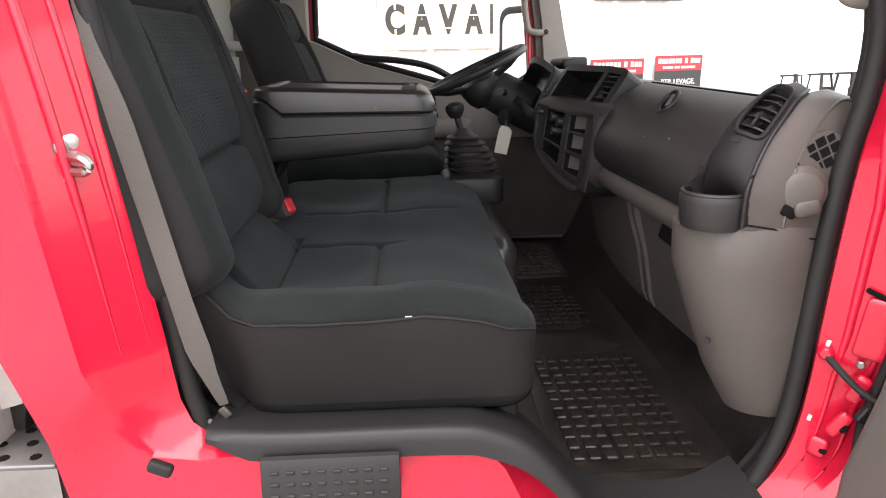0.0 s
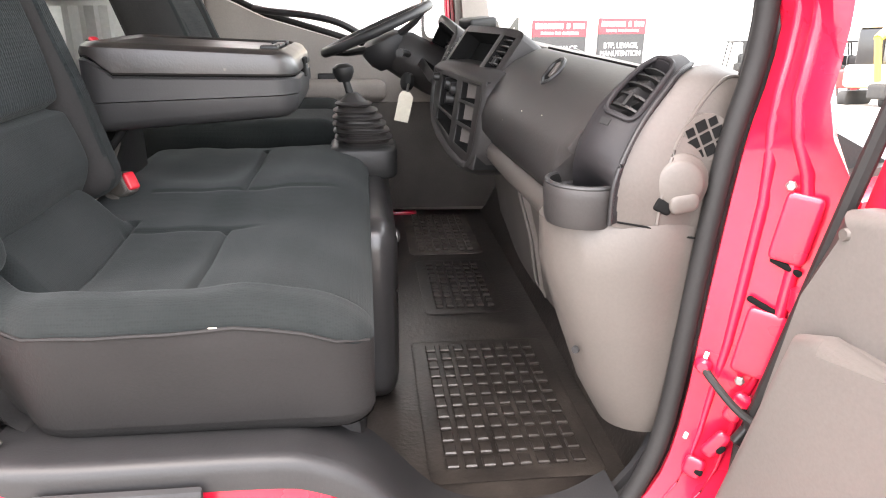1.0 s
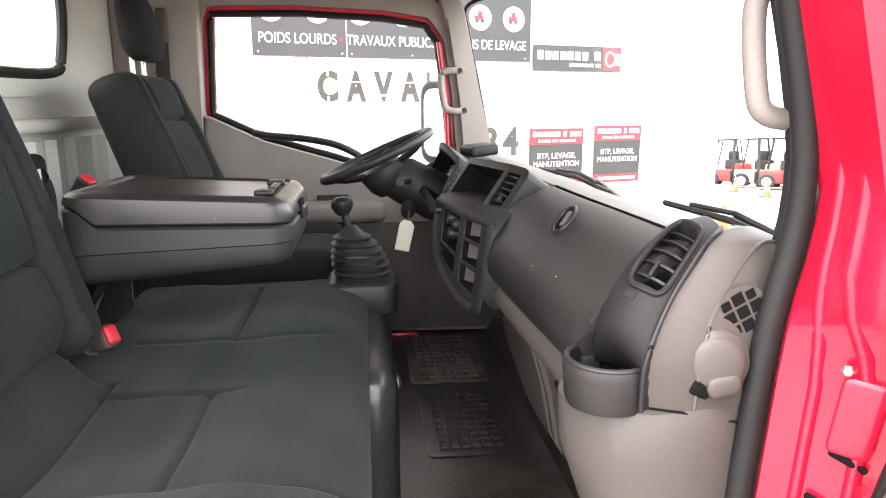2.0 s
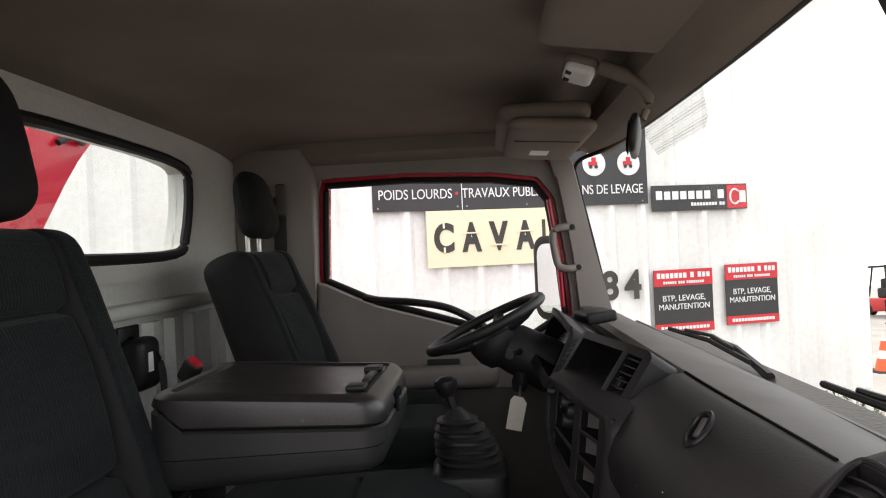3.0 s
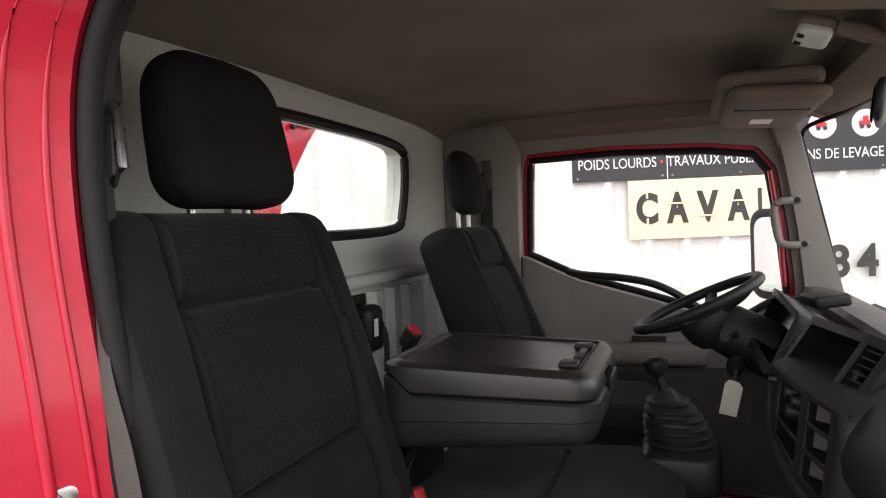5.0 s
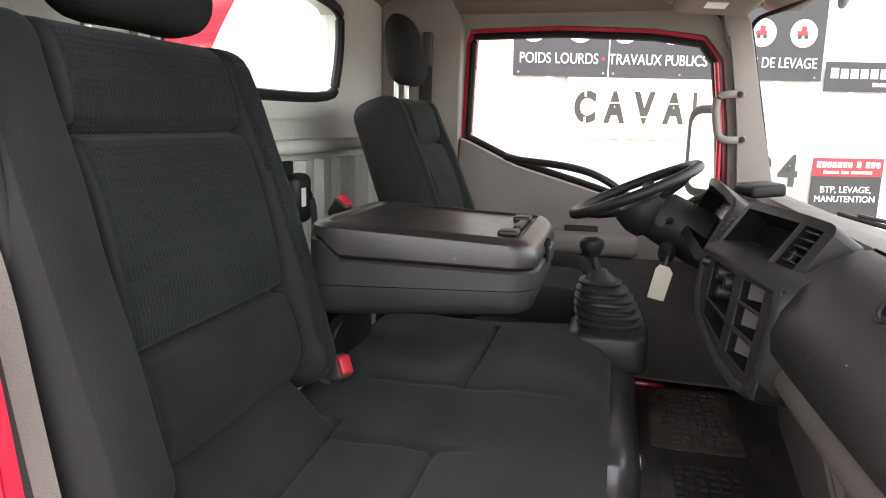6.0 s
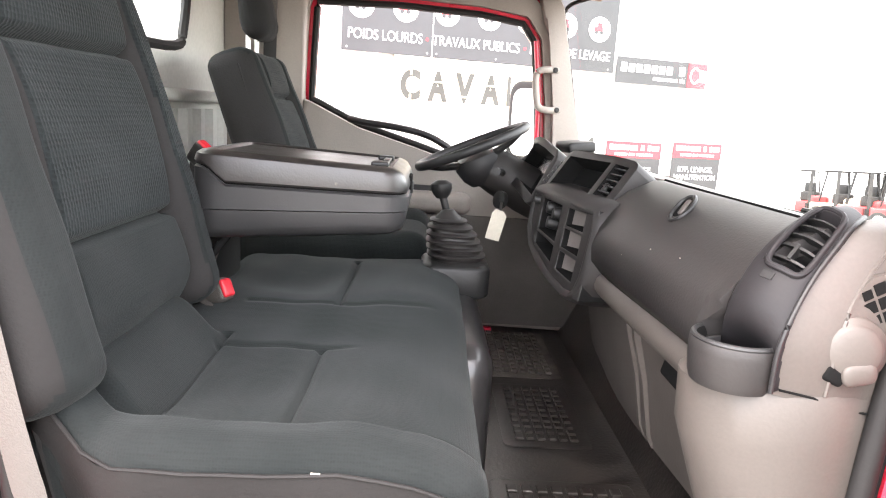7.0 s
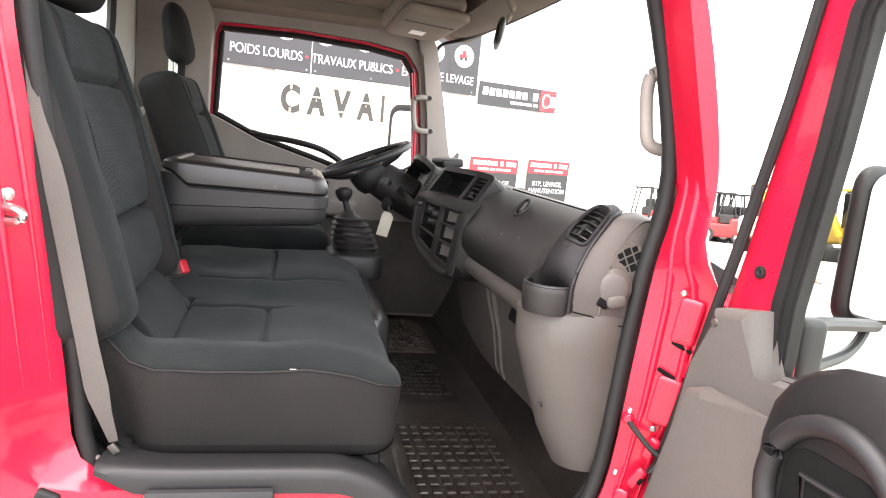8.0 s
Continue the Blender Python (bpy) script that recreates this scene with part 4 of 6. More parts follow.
US = [0.0, 0.03, 0.08, 0.18, 0.30, 0.40, 0.50, 0.60, 0.70, 0.80, 0.88, 0.95, 1.0]
VS = [0.0, 0.06, 0.12, 0.18, 0.24, 0.30, 0.36, 0.42, 0.48, 0.54, 0.60, 0.66, 0.72, 0.78, 0.83, 0.88, 0.93, 0.97, 1.0]
vent = part("side_vent", pierced(US, VS, [(3, 10, 8, 14, 0.022)], on_housing, 0.040, 0, 0.0015), "ventblack", dash, "dark air vent in a smooth rounded housing", angle=60)
loop = []
for k in range(32):
    a = 2 * math.pi * k / 32
    c, d = math.cos(a), math.sin(a)
    loop.append(on_housing(0.56 + 0.335 * math.copysign(abs(c) ** 0.4, c), 0.655 + 0.195 * math.copysign(abs(d) ** 0.4, d), -0.0005))
part("mouth_rim", tube(loop, 0.0032, 8, True), "ventblack", vent)
# dark sheet over the vent's floor, painted as its inner shade
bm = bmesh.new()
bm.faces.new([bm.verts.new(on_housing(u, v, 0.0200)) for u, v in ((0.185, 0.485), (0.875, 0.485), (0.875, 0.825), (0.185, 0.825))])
part("vent_shade", bm, "pit", vent)
for k in range(5):
    v = 0.515 + 0.062 * k
    part("slat", loft([[on_housing(u, v, 0.004), on_housing(u, v + 0.011, 0.004), on_housing(u, v + 0.030, 0.017), on_housing(u, v + 0.019, 0.017)] for u in (0.182, 0.35, 0.53, 0.70, 0.878)]), "black", vent)
part("slider", loft([[on_housing(u, v, d) for u, d in ((0.50, 0.002), (0.56, 0.002), (0.56, 0.010), (0.50, 0.010))] for v in (0.52, 0.54, 0.57, 0.59)]), "black", vent)
part("vent_tab", loft([[on_housing(u, v, d) for u, d in ((0.32, -0.001), (0.52, -0.001), (0.52, 0.002), (0.32, 0.002))] for v in (0.405, 0.412, 0.428, 0.435)]), "black", vent)
part("edge_piping", tube([p + V((-0.001, -0.001, 0.001)) for p in EDGE_OUT], 0.0026, 8), "dark", vent)

# beige end cap by the door
CAP_OUT = smoothed([(0.556, -0.022, 1.226), (0.572, -0.020, 1.262), (0.584, -0.018, 1.300), (0.590, -0.014, 1.336), (0.590, -0.006, 1.372), (0.582, 0.010, 1.398), (0.566, 0.040, 1.410)], 8)


def on_cap(w, v, d=0.0):
    a, b = along(EDGE_OUT, v) + V((0.003, 0.003, -0.002)), along(CAP_OUT, v)
    return a.lerp(b, w) + V((0, -0.006 * math.sin(math.pi * min(1.0, w * 1.3)) - d, 0.004 * math.sin(math.pi * w) * v))


rings = []
for k in range(29):
    v = k / 28
    front = [on_cap(w / 12, v) for w in range(13)]
    rings.append(front + [front[-1] + V((0.0, 0.05, -0.004)), front[0] + V((0.045, 0.055, -0.006))])
cap = part("end_cap", loft(rings), "light", dash, "beige plastic end cap", angle=60)
part("cap_ridge", tube(smoothed([on_cap(0.36, 0.05), on_cap(0.33, 0.22), on_cap(0.30, 0.42), on_cap(0.34, 0.62), on_cap(0.50, 0.78), on_cap(0.75, 0.84), on_cap(0.98, 0.82)], 6), 0.0022, 6), "light", cap)
# round outlet with a diagonal lattice
GC = V((0.518, -0.0265, 1.343))
gm = Matrix.Translation(GC) @ pose(0, 0, 0, 90, 0, 0) @ pose(0, 0, 0, 0, 0, 28)
grille = part("grille", turned([(0.026, -0.006), (0.026, 0.001), (0.001, 0.0012)], GC, (0, -1, 0), 24), "light", cap)
for i in range(-1, 2):
    for j in range(-1, 2):
        cut = 0.0056 if abs(i) + abs(j) < 2 else 0.0044
        dx, dz = 0.0142 * i * (0.92 if abs(i) + abs(j) == 2 else 1), 0.0142 * j * (0.92 if abs(i) + abs(j) == 2 else 1)
        bm = box(dx - cut, dx + cut, dz - cut, dz + cut, 0.0, 0.0022)
        bmesh.ops.transform(bm, matrix=gm, verts=bm.verts)
        part("opening", bm, "pit", grille)
KC = V((0.491, -0.0355, 1.296))
boss = part("cap_knob", turned([(0.033, -0.004), (0.031, 0.001), (0.0265, 0.002), (0.0255, 0.005), (0.022, 0.007), (0.014, 0.0085), (0.001, 0.009)], KC, (-0.10, -1, 0.05), 36), "light", cap, angle=60)
part("handle", cushion((0.033, 0.010, 0.021), (0.009, 0.004, 0.009), (3, 1, 3), Matrix.Translation(KC + V((0.005, -0.007, -0.020))) @ pose(0, 0, 0, 0, -12, 0)), "light", boss)
part("gap", cushion((0.022, 0.010, 0.015), 0.004, (2, 1, 2), Matrix.Translation(KC + V((-0.016, -0.002, -0.024))) @ pose(0, 0, 0, 0, 25, 0)), "pit", boss)
part("panel_joint", tube([on_cap(0.97, 0.0, 0.001), on_cap(0.45, 0.0, 0.001), on_cap(0.28, 0.035, 0.001), on_cap(0.04, 0.035, 0.001)], 0.0012, 6), "pit", cap)

# cup holder with the beige column below
part("cup_column", loft([[V((cx + rx * math.cos(a), cy + ry * math.sin(a), z)) for a in [2 * math.pi * k / 28 for k in range(28)]] for cx, cy, rx, ry, z in
                         ((0.461, 0.030, 0.092, 0.068, 1.252), (0.461, 0.030, 0.101, 0.072, 1.245), (0.463, 0.031, 0.100, 0.072, 1.19), (0.477, 0.031, 0.090, 0.066, 1.12), (0.496, 0.033, 0.075, 0.058, 1.03), (0.510, 0.034, 0.064, 0.052, 0.985), (0.512, 0.034, 0.056, 0.046, 0.968))]), "light", dash, "beige plastic column below the cup holder")
part("column_screw", turned([(0.005, 0), (0.0045, 0.003), (0.001, 0.003)], (0.405, -0.002, 1.085), (-0.7, -0.7, 0), 10), "dark", dash)
CUP = V((0.400, 0.004, 1.254))
cup = part("cup_holder", turned([(0.040, -0.008), (0.0425, 0.0), (0.0445, 0.026), (0.0440, 0.034), (0.0410, 0.0385), (0.0375, 0.038), (0.0355, 0.033), (0.033, 0.008), (0.001, 0.007)], CUP, n=36), "dash", dash, "dark round cup holder ring")
repaint(cup, "pit", lambda c, n: (c.x - CUP.x) ** 2 + (c.y - CUP.y) ** 2 < 0.0364 ** 2)
part("cup_rim", tube([CUP + V((0.0405 * math.cos(a), 0.0405 * math.sin(a), 0.0375)) for a in [2 * math.pi * k / 40 for k in range(40)]], 0.0030, 8, True), "boxgrey", cup, "worn shiny rim")
for a in (0.4, 1.9, 3.6, 5.0):
    placed("tab", box(-0.011, 0.011, -0.003, 0.003, 0.0, 0.022, 0.002), "dark", cup, Matrix.Translation(CUP + V((0.028 * math.cos(a), 0.028 * math.sin(a), 0.008))) @ pose(0, 0, 0, 0, 0, math.degrees(a) + 90))

# centre console: a shield-shaped face with open slots
def face_x(y, z):
    return 0.333 - 0.15 * (y - 0.5) + 0.13 * max(0, z - 1.19) - 0.03 * max(0, 1.24 - z) - 0.010 * math.sin(max(0, min(1, (y - 0.49) / 0.32)) * math.pi)


OUTLINE = [(0.462, 1.352), (0.450, 1.320), (0.456, 1.237), (0.468, 1.208), (0.488, 1.194), (0.52, 1.192), (0.583, 1.202), (0.66, 1.219), (0.728, 1.239), (0.768, 1.268), (0.780, 1.305), (0.770, 1.352)]
ring_sets = []
for grow, back in ((0.012, 0.16), (0.012, 0.030), (0.006, 0.010), (-0.002, 0.0), (-0.008, 0.001), (-0.012, 0.006), (-0.013, 0.016)):
    pts = offset(OUTLINE, grow)
    ring_sets.append([V((face_x(y, z) + back, y, z)) for y, z in pts])
stack = part("centre_console", loft(ring_sets, True, False), "dash", dash, "dark centre console with open radio slots", angle=60)


def on_face(u, v, d):
    lift = 0.048 * max(0.0, min(1.0, (u - 0.52) / 0.22)) * ((1.352 - v) / 0.155) ** 2
    z = v + lift
    return V((face_x(u, z) + 0.006 + d, u, z))


COLS, ROWS = [0.456, 0.502, 0.572, 0.600, 0.708, 0.772], [1.197, 1.218, 1.256, 1.264, 1.300, 1.306, 1.338, 1.350]
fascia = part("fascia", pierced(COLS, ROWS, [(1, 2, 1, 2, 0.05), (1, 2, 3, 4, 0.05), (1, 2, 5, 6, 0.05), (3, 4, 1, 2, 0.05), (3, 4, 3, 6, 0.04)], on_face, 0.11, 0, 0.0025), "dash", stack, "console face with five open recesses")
# shade inside the recesses is painted on their walls
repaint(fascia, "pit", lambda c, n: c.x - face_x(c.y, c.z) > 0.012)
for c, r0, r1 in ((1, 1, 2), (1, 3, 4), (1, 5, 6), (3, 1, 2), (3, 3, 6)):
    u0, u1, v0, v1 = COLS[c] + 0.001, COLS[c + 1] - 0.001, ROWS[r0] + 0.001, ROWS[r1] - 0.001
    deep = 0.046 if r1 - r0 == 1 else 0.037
    # a near-black sheet before each floor stands for the slot's shade
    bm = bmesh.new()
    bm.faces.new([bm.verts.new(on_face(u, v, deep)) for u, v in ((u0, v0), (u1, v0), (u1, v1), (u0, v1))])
    part("slot_shade", bm, "pit", stack)
    # paler strip stands in for the slot's inner wall lit through the windscreen
    if c == 1:
        bm = loft([[on_face(u1 - 0.002, v, d), on_face(u1 - 0.030, v, d + 0.020), on_face(u1 - 0.030, v, d + 0.024), on_face(u1 - 0.002, v, d + 0.004)] for v, d in ((v0 + 0.002, 0.012), (v1 - 0.002, 0.012))])
        part("lit_slot_wall", bm, "paleslot", stack)
for y, z in ((0.680, 1.322), (0.640, 1.316), (0.662, 1.292)):
    p = on_face(y, z, 0.012)
    part("dial", turned([(0.013, -0.02), (0.013, 0), (0.011, 0.010), (0.001, 0.011)], p, (-1, 0, 0.15), 16), "black", stack)
part("knob", turned([(0.009, 0), (0.007, 0.012), (0.001, 0.013)], on_face(0.735, 1.330, 0.0), (-1, 0, 0.15), 14), "black", stack)

# pod with the empty screen bay and its vent
pp = Matrix.Translation((0.374, 0.668, 1.393)) @ pose(0, 0, 0, 0, 0, 12) @ pose(0, 0, 0, 0, 35, 0)


def on_pod(u, v, d):
    return pp @ V((d + 0.012 * (u / 0.15) ** 2, u, v))


pod = part("screen_pod", pierced([-0.158, -0.138, -0.096, -0.080, 0.106, 0.128], [-0.056, -0.042, -0.030, 0.037, 0.052], [(1, 2, 2, 3, 0.03), (3, 4, 1, 3, 0.05)], on_pod, 0.11, 0.022, 0.004), "dash", dash, "dark pod with an empty screen bay")
back = pp.inverted()
# inner faces of the bay and vent painted dark as shade
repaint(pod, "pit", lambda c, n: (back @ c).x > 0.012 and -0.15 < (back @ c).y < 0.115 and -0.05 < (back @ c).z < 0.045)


def podpart(name, bm, mat, m=Matrix()):
    bmesh.ops.transform(bm, matrix=pp @ m, verts=bm.verts)
    return part(name, bm, mat, pod)


# two near-black sheets paint the shade deep in the bay and the vent
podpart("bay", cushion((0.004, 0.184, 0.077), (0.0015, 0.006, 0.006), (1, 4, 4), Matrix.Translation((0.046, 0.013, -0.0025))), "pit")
podpart("vent_shade", cushion((0.004, 0.041, 0.065), (0.0015, 0.006, 0.006), (1, 3, 3), Matrix.Translation((0.034, -0.117, 0.0035))), "pit")
for k in range(5):
    podpart("slat", box(0.008, 0.022, -0.1375, -0.0965, -0.0011, 0.0011), "dark", Matrix.Translation((0, 0, -0.020 + k * 0.0122)) @ pose(0, 0, 0, 0, -10, 0))
podpart("vent_wheel", cushion((0.010, 0.012, 0.020), 0.003, (1, 2, 2), Matrix.Translation((0.014, -0.106, -0.010))), "black")
podpart("button", cushion((0.008, 0.024, 0.011), 0.003, (1, 2, 2), Matrix.Translation((0.008, -0.116, -0.043))), "black")
# hood over the instruments
cp = Matrix.Translation((0.338, 1.075, 1.388)) @ pose(0, 0, 0, 0, 0, 0) @ pose(0, 0, 0, 0, 35, 0)


def on_hood(u, v, d):
    return cp @ V((d + 0.03 * (u / 0.19) ** 2 - 0.02 * max(0, v / 0.06), u, v - 0.012 * (u / 0.19) ** 2))


hood = part("instrument_hood", pierced([-0.190, -0.172, -0.09, 0.0, 0.09, 0.165, 0.190], [-0.075, -0.052, 0.045, 0.062], [(1, 5, 1, 2, 0.05)], on_hood, 0.13, 0.022, 0.005), "dash", dash, "dark hood over the instruments")
back = cp.inverted()
# shade under the hood painted on its inner faces
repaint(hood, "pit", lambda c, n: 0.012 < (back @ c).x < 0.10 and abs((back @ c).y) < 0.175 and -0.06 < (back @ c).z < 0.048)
part("gauge_glass", cushion((0.006, 0.33, 0.094), (0.002, 0.02, 0.02), (1, 4, 4), cp @ Matrix.Translation((0.050, -0.003, -0.005))), "screen", hood)
for k in range(7):
    part("switch", cushion((0.008, 0.010, 0.006), 0.002, (1, 2, 1), Matrix.Translation((0.338 + 0.0085 * k, 0.828, 1.362 + 0.0098 * k)) @ pose(0, 0, 0, 0, 40, 0)), "black", dash)
part("driver_lower_panel", loft([section([(0.405, 1.37), (0.400, 1.30), (0.425, 1.25), (0.50, 1.14), (0.58, 1.0), (0.60, 1.30), (0.50, 1.37)], y) for y in (0.84, 0.9, 1.1, 1.3, 1.5, 1.60)]), "dash", dash, "dark lower panel by the steering column")
part("sensor_block", cushion((0.07, 0.10, 0.026), 0.008, (2, 3, 1), Matrix.Translation((0.445, 1.06, 1.430)) @ pose(0, 0, 0, 0, -6, 10)), "black", dash, "small black block on the dashboard")

# steering wheel and column
wheel = thing("steering_wheel", (0.20, 1.20, 1.42), "dark plastic three-spoke steering wheel on its column", "steering wheel")
WM = Matrix.Translation((0.196, 1.14, 1.412)) @ pose(0, 0, 0, 0, -24, 0)
R = 0.146
part("rim", tube([WM @ V((R * math.cos(a), R * math.sin(a), 0)) for a in [2 * math.pi * k / 48 for k in range(48)]], 0.0120, 10, True, up=WM.to_3x3() @ V((0, 0, 1))), "dark", wheel)
part("hub", turned([(0.001, 0.012), (0.042, 0.010), (0.058, 0.0), (0.062, -0.018), (0.052, -0.05), (0.036, -0.07)], WM.translation + WM.to_3x3() @ V((0, 0, -0.03)), WM.to_3x3() @ V((0, 0, 1)), 24), "dark", wheel)
for a in (75, 195, 345):
    c, s = math.cos(radians(a)), math.sin(radians(a))
    part("spoke", tube([WM @ V((0.05 * c, 0.05 * s, -0.035)), WM @ V((0.10 * c, 0.10 * s, -0.022)), WM @ V((R * c, R * s, 0))], [0.024, 0.018, 0.013], 8, flat=0.45, up=WM.to_3x3() @ V((0, 0, 1))), "dark", wheel)
part("emblem", cushion((0.045, 0.018, 0.003), 0.0014, (2, 2, 1), WM @ Matrix.Translation((-0.02, 0, -0.016))), "steel", wheel, "worn maker's badge drawn as a plain bar")
part("column", tube([WM @ V((0, 0, -0.06)), V((0.265, 1.14, 1.35)), V((0.34, 1.14, 1.31)), V((0.46, 1.15, 1.25))], [0.044, 0.060, 0.064, 0.06], 14), "dash", wheel)
for y, d in ((1.06, -0.045), (1.22, 0.045)):
    part("stalk", tube([(0.27, y, 1.355), (0.26, y + d, 1.362), (0.245, y + 2.4 * d, 1.365)], [0.009, 0.007, 0.010], 8), "black", wheel)
part("ignition", turned([(0.022, 0), (0.022, 0.012), (0.014, 0.014), (0.001, 0.014)], (0.272, 1.03, 1.290), (-0.8, -0.5, 0.2), 16), "black", wheel)

tag = thing("key_tag", (0.238, 0.96, 1.20), "worn cream paper tag hanging from the ignition key", "tag")
part("card", prism([(0.230, 1.207), (0.243, 1.268), (0.251, 1.277), (0.270, 1.272), (0.277, 1.260), (0.263, 1.200)], "y", 0.958, 0.9595), "card", tag, smooth=False)
part("key", rod((0.262, 0.962, 1.270), (0.268, 1.005, 1.286), 0.003), "steel", tag)

# gear lever on the engine cover
lever = thing("gear_lever", (0.14, 0.80, 1.12), "black gear lever with ribbed rubber gaiter", "gear lever")
rings = []
for k in range(7):
    w, z = 0.061 * math.sqrt(1 - (k / 7.6) ** 2), 1.180 + 0.0142 * k
    for grow, up in ((-0.006, 0.0), (0.001, 0.002), (0.002, 0.005), (-0.002, 0.0075), (-0.009, 0.009)):
        c = 0.160 - 0.0040 * k
        rings.append([V((x, y, z + up)) for x, y in rounded(c - w - grow, c + w + grow, 0.80 - w - grow, 0.80 + w + grow, (w + grow) * 0.75, 5, 2)])
rings.append([V((x, y, 1.292)) for x, y in rounded(0.124, 0.146, 0.789, 0.811, 0.009, 5, 2)])
part("gaiter", loft(rings), "dash", lever, "stepped grey rubber bellows", angle=30)
part("shaft", rod((0.131, 0.80, 1.285), (0.119, 0.80, 1.325), 0.008), "black", lever)
part("knob", turned([(0.012, 0), (0.018, 0.008), (0.023, 0.020), (0.022, 0.030), (0.012, 0.037), (0.001, 0.038)], (0.119, 0.80, 1.315), (-0.1, 0, 1), 20), "black", lever)
part("plinth", cushion((0.145, 0.15, 0.075), (0.03, 0.03, 0.012), (4, 4, 2), Matrix.Translation((0.155, 0.80, 1.150))), "black", lever)
cover = thing("engine_cover", (0.12, 0.6, 0.776), "dark grey padded engine cover between the seats", "engine cover")
part("cover", cushion((0.11, 0.63, 0.35), (0.035, 0.05, 0.05), (4, 12, 6), Matrix.Translation((0.157, 0.695, 0.950))), "covergrey", cover)
part("rear_cover", cushion((0.34, 0.17, 0.14), (0.03, 0.03, 0.03), (4, 4, 3), Matrix.Translation((0.03, 0.895, 1.068))), "rubber", cover)
# small steel stud stands in for a highlight on the cover's edge
part("bolt", turned([(0.014, 0), (0.014, 0.004), (0.008, 0.008), (0.001, 0.009)], (0.2115, 0.52, 1.06), (1, 0, 0.2), 14), "steel", cover)


# ---- doors, pillars and fittings ----
far_door = thing("driver_door_trim", (0.1, 1.63, 0.78), "beige grey plastic inner panel of the closed driver's door", "door")
PANEL = [(-0.34, 0.80), (-0.345, 1.20), (-0.325, 1.508), (-0.308, 1.502), (-0.15, 1.428), (0.04, 1.374), (0.19, 1.328), (0.34, 1.305), (0.46, 1.36), (0.60, 1.30), (0.68, 1.2), (0.70, 0.78)]
part("panel", prism(PANEL, "y", 1.60, 1.66, 0.012, 3), "dooring", far_door)
part("armrest", cushion((0.50, 0.075, 0.07), (0.03, 0.03, 0.025), (8, 3, 3), Matrix.Translation((-0.02, 1.585, 1.205))), "dooring", far_door)
part("pull_handle", tube(smoothed([(-0.175, 1.615, 1.455), (-0.13, 1.59, 1.447), (-0.03, 1.585, 1.438), (0.06, 1.585, 1.422), (0.125, 1.59, 1.395), (0.20, 1.60, 1.345), (0.26, 1.615, 1.30)], 5), 0.017, 10, flat=0.7), "dark", far_door, "dark curved pull handle")
# added sheet: paints the dark footwell's shade over the lower door
part("footwell_shade_sheet", prism([(-0.34, 0.80), (0.66, 0.80), (0.64, 1.12), (0.60, 1.165), (0.20, 1.165), (-0.34, 1.165)], "y", 1.586, 1.604, 0.006, 2), "footwell_shade", far_door, "dark brown sheet for the footwell shade on the door")
part("latch_plate", cushion((0.10, 0.012, 0.045), 0.005, (3, 1, 2), Matrix.Translation((0.06, 1.598, 1.235))), "dark", far_door)

# grab handles on the windscreen pillars
def grab(y, yb, label, dx=0.0):
    g = thing("grab_handle", (0.48 + dx, y, 1.50), label, "grab handle", "grab handles")
    bar = [(0.498, yb, 1.646), (0.460, y, 1.646), (0.434, y, 1.638), (0.428, y, 1.61), (0.436, y, 1.55), (0.446, y, 1.527), (0.475, y, 1.520), (0.512, yb, 1.524)]
    part("bar", tube(smoothed([(x + dx, b, z) for x, b, z in bar], 4), 0.011, 10), "dooring", g)
    for x, z in ((0.488, 1.646), (0.503, 1.523)):
        part("screw", turned([(0.009, 0), (0.008, 0.006), (0.001, 0.007)], (x + dx, y, z), (0, -1, 0), 12), "black", g)
    return g


grab(1.590, 1.606, "beige plastic grab handle on the windscreen pillar", -0.018)
grab(0.015, 0.012, "beige plastic grab handle by the open doorway", 0.100)

mirror = thing("interior_mirror", (0.52, 0.80, 1.74), "small black interior mirror on a beige stalk", "mirror")
part("stalk", tube(smoothed([(0.44, 0.82, 1.93), (0.49, 0.80, 1.90), (0.52, 0.79, 1.86), (0.505, 0.785, 1.82)], 4), [0.015] * 4 + [0.011] * 5 + [0.007] * 4, 10), "liner", mirror)
part("housing", cushion((0.020, 0.17, 0.070), (0.008, 0.028, 0.028), (2, 8, 4), Matrix.Translation((0.49, 0.785, 1.788)) @ pose(0, 0, 0, 0, 8, -14)), "dark", mirror)
part("silver", cushion((0.002, 0.156, 0.058), (0.001, 0.024, 0.024), (1, 6, 4), Matrix.Translation((0.4793, 0.7877, 1.7865)) @ pose(0, 0, 0, 0, 8, -14)), "mirror", mirror)
lamp = thing("map_light", (0.40, 0.83, 1.93), "white roof lamp with switches over the windscreen", "lamp")
lm = Matrix.Translation((0.404, 0.845, 1.938)) @ pose(0, 0, 0, -16, 18, 0)
part("housing", cushion((0.070, 0.070, 0.024), (0.018, 0.018, 0.010), (3, 3, 1), lm), "liner", lamp)
lens = part("lens", cushion((0.058, 0.058, 0.022), (0.012, 0.012, 0.008), (2, 2, 1), lm @ Matrix.Translation((0, 0, -0.014))), "white", lamp, "white translucent lens")
for k in (-1, 1):
    part("switch", cushion((0.012, 0.011, 0.005), 0.002, (1, 1, 1), lm @ Matrix.Translation((-0.020, 0.013 * k, -0.0245))), "dark", lens, "small dark rocker switch")


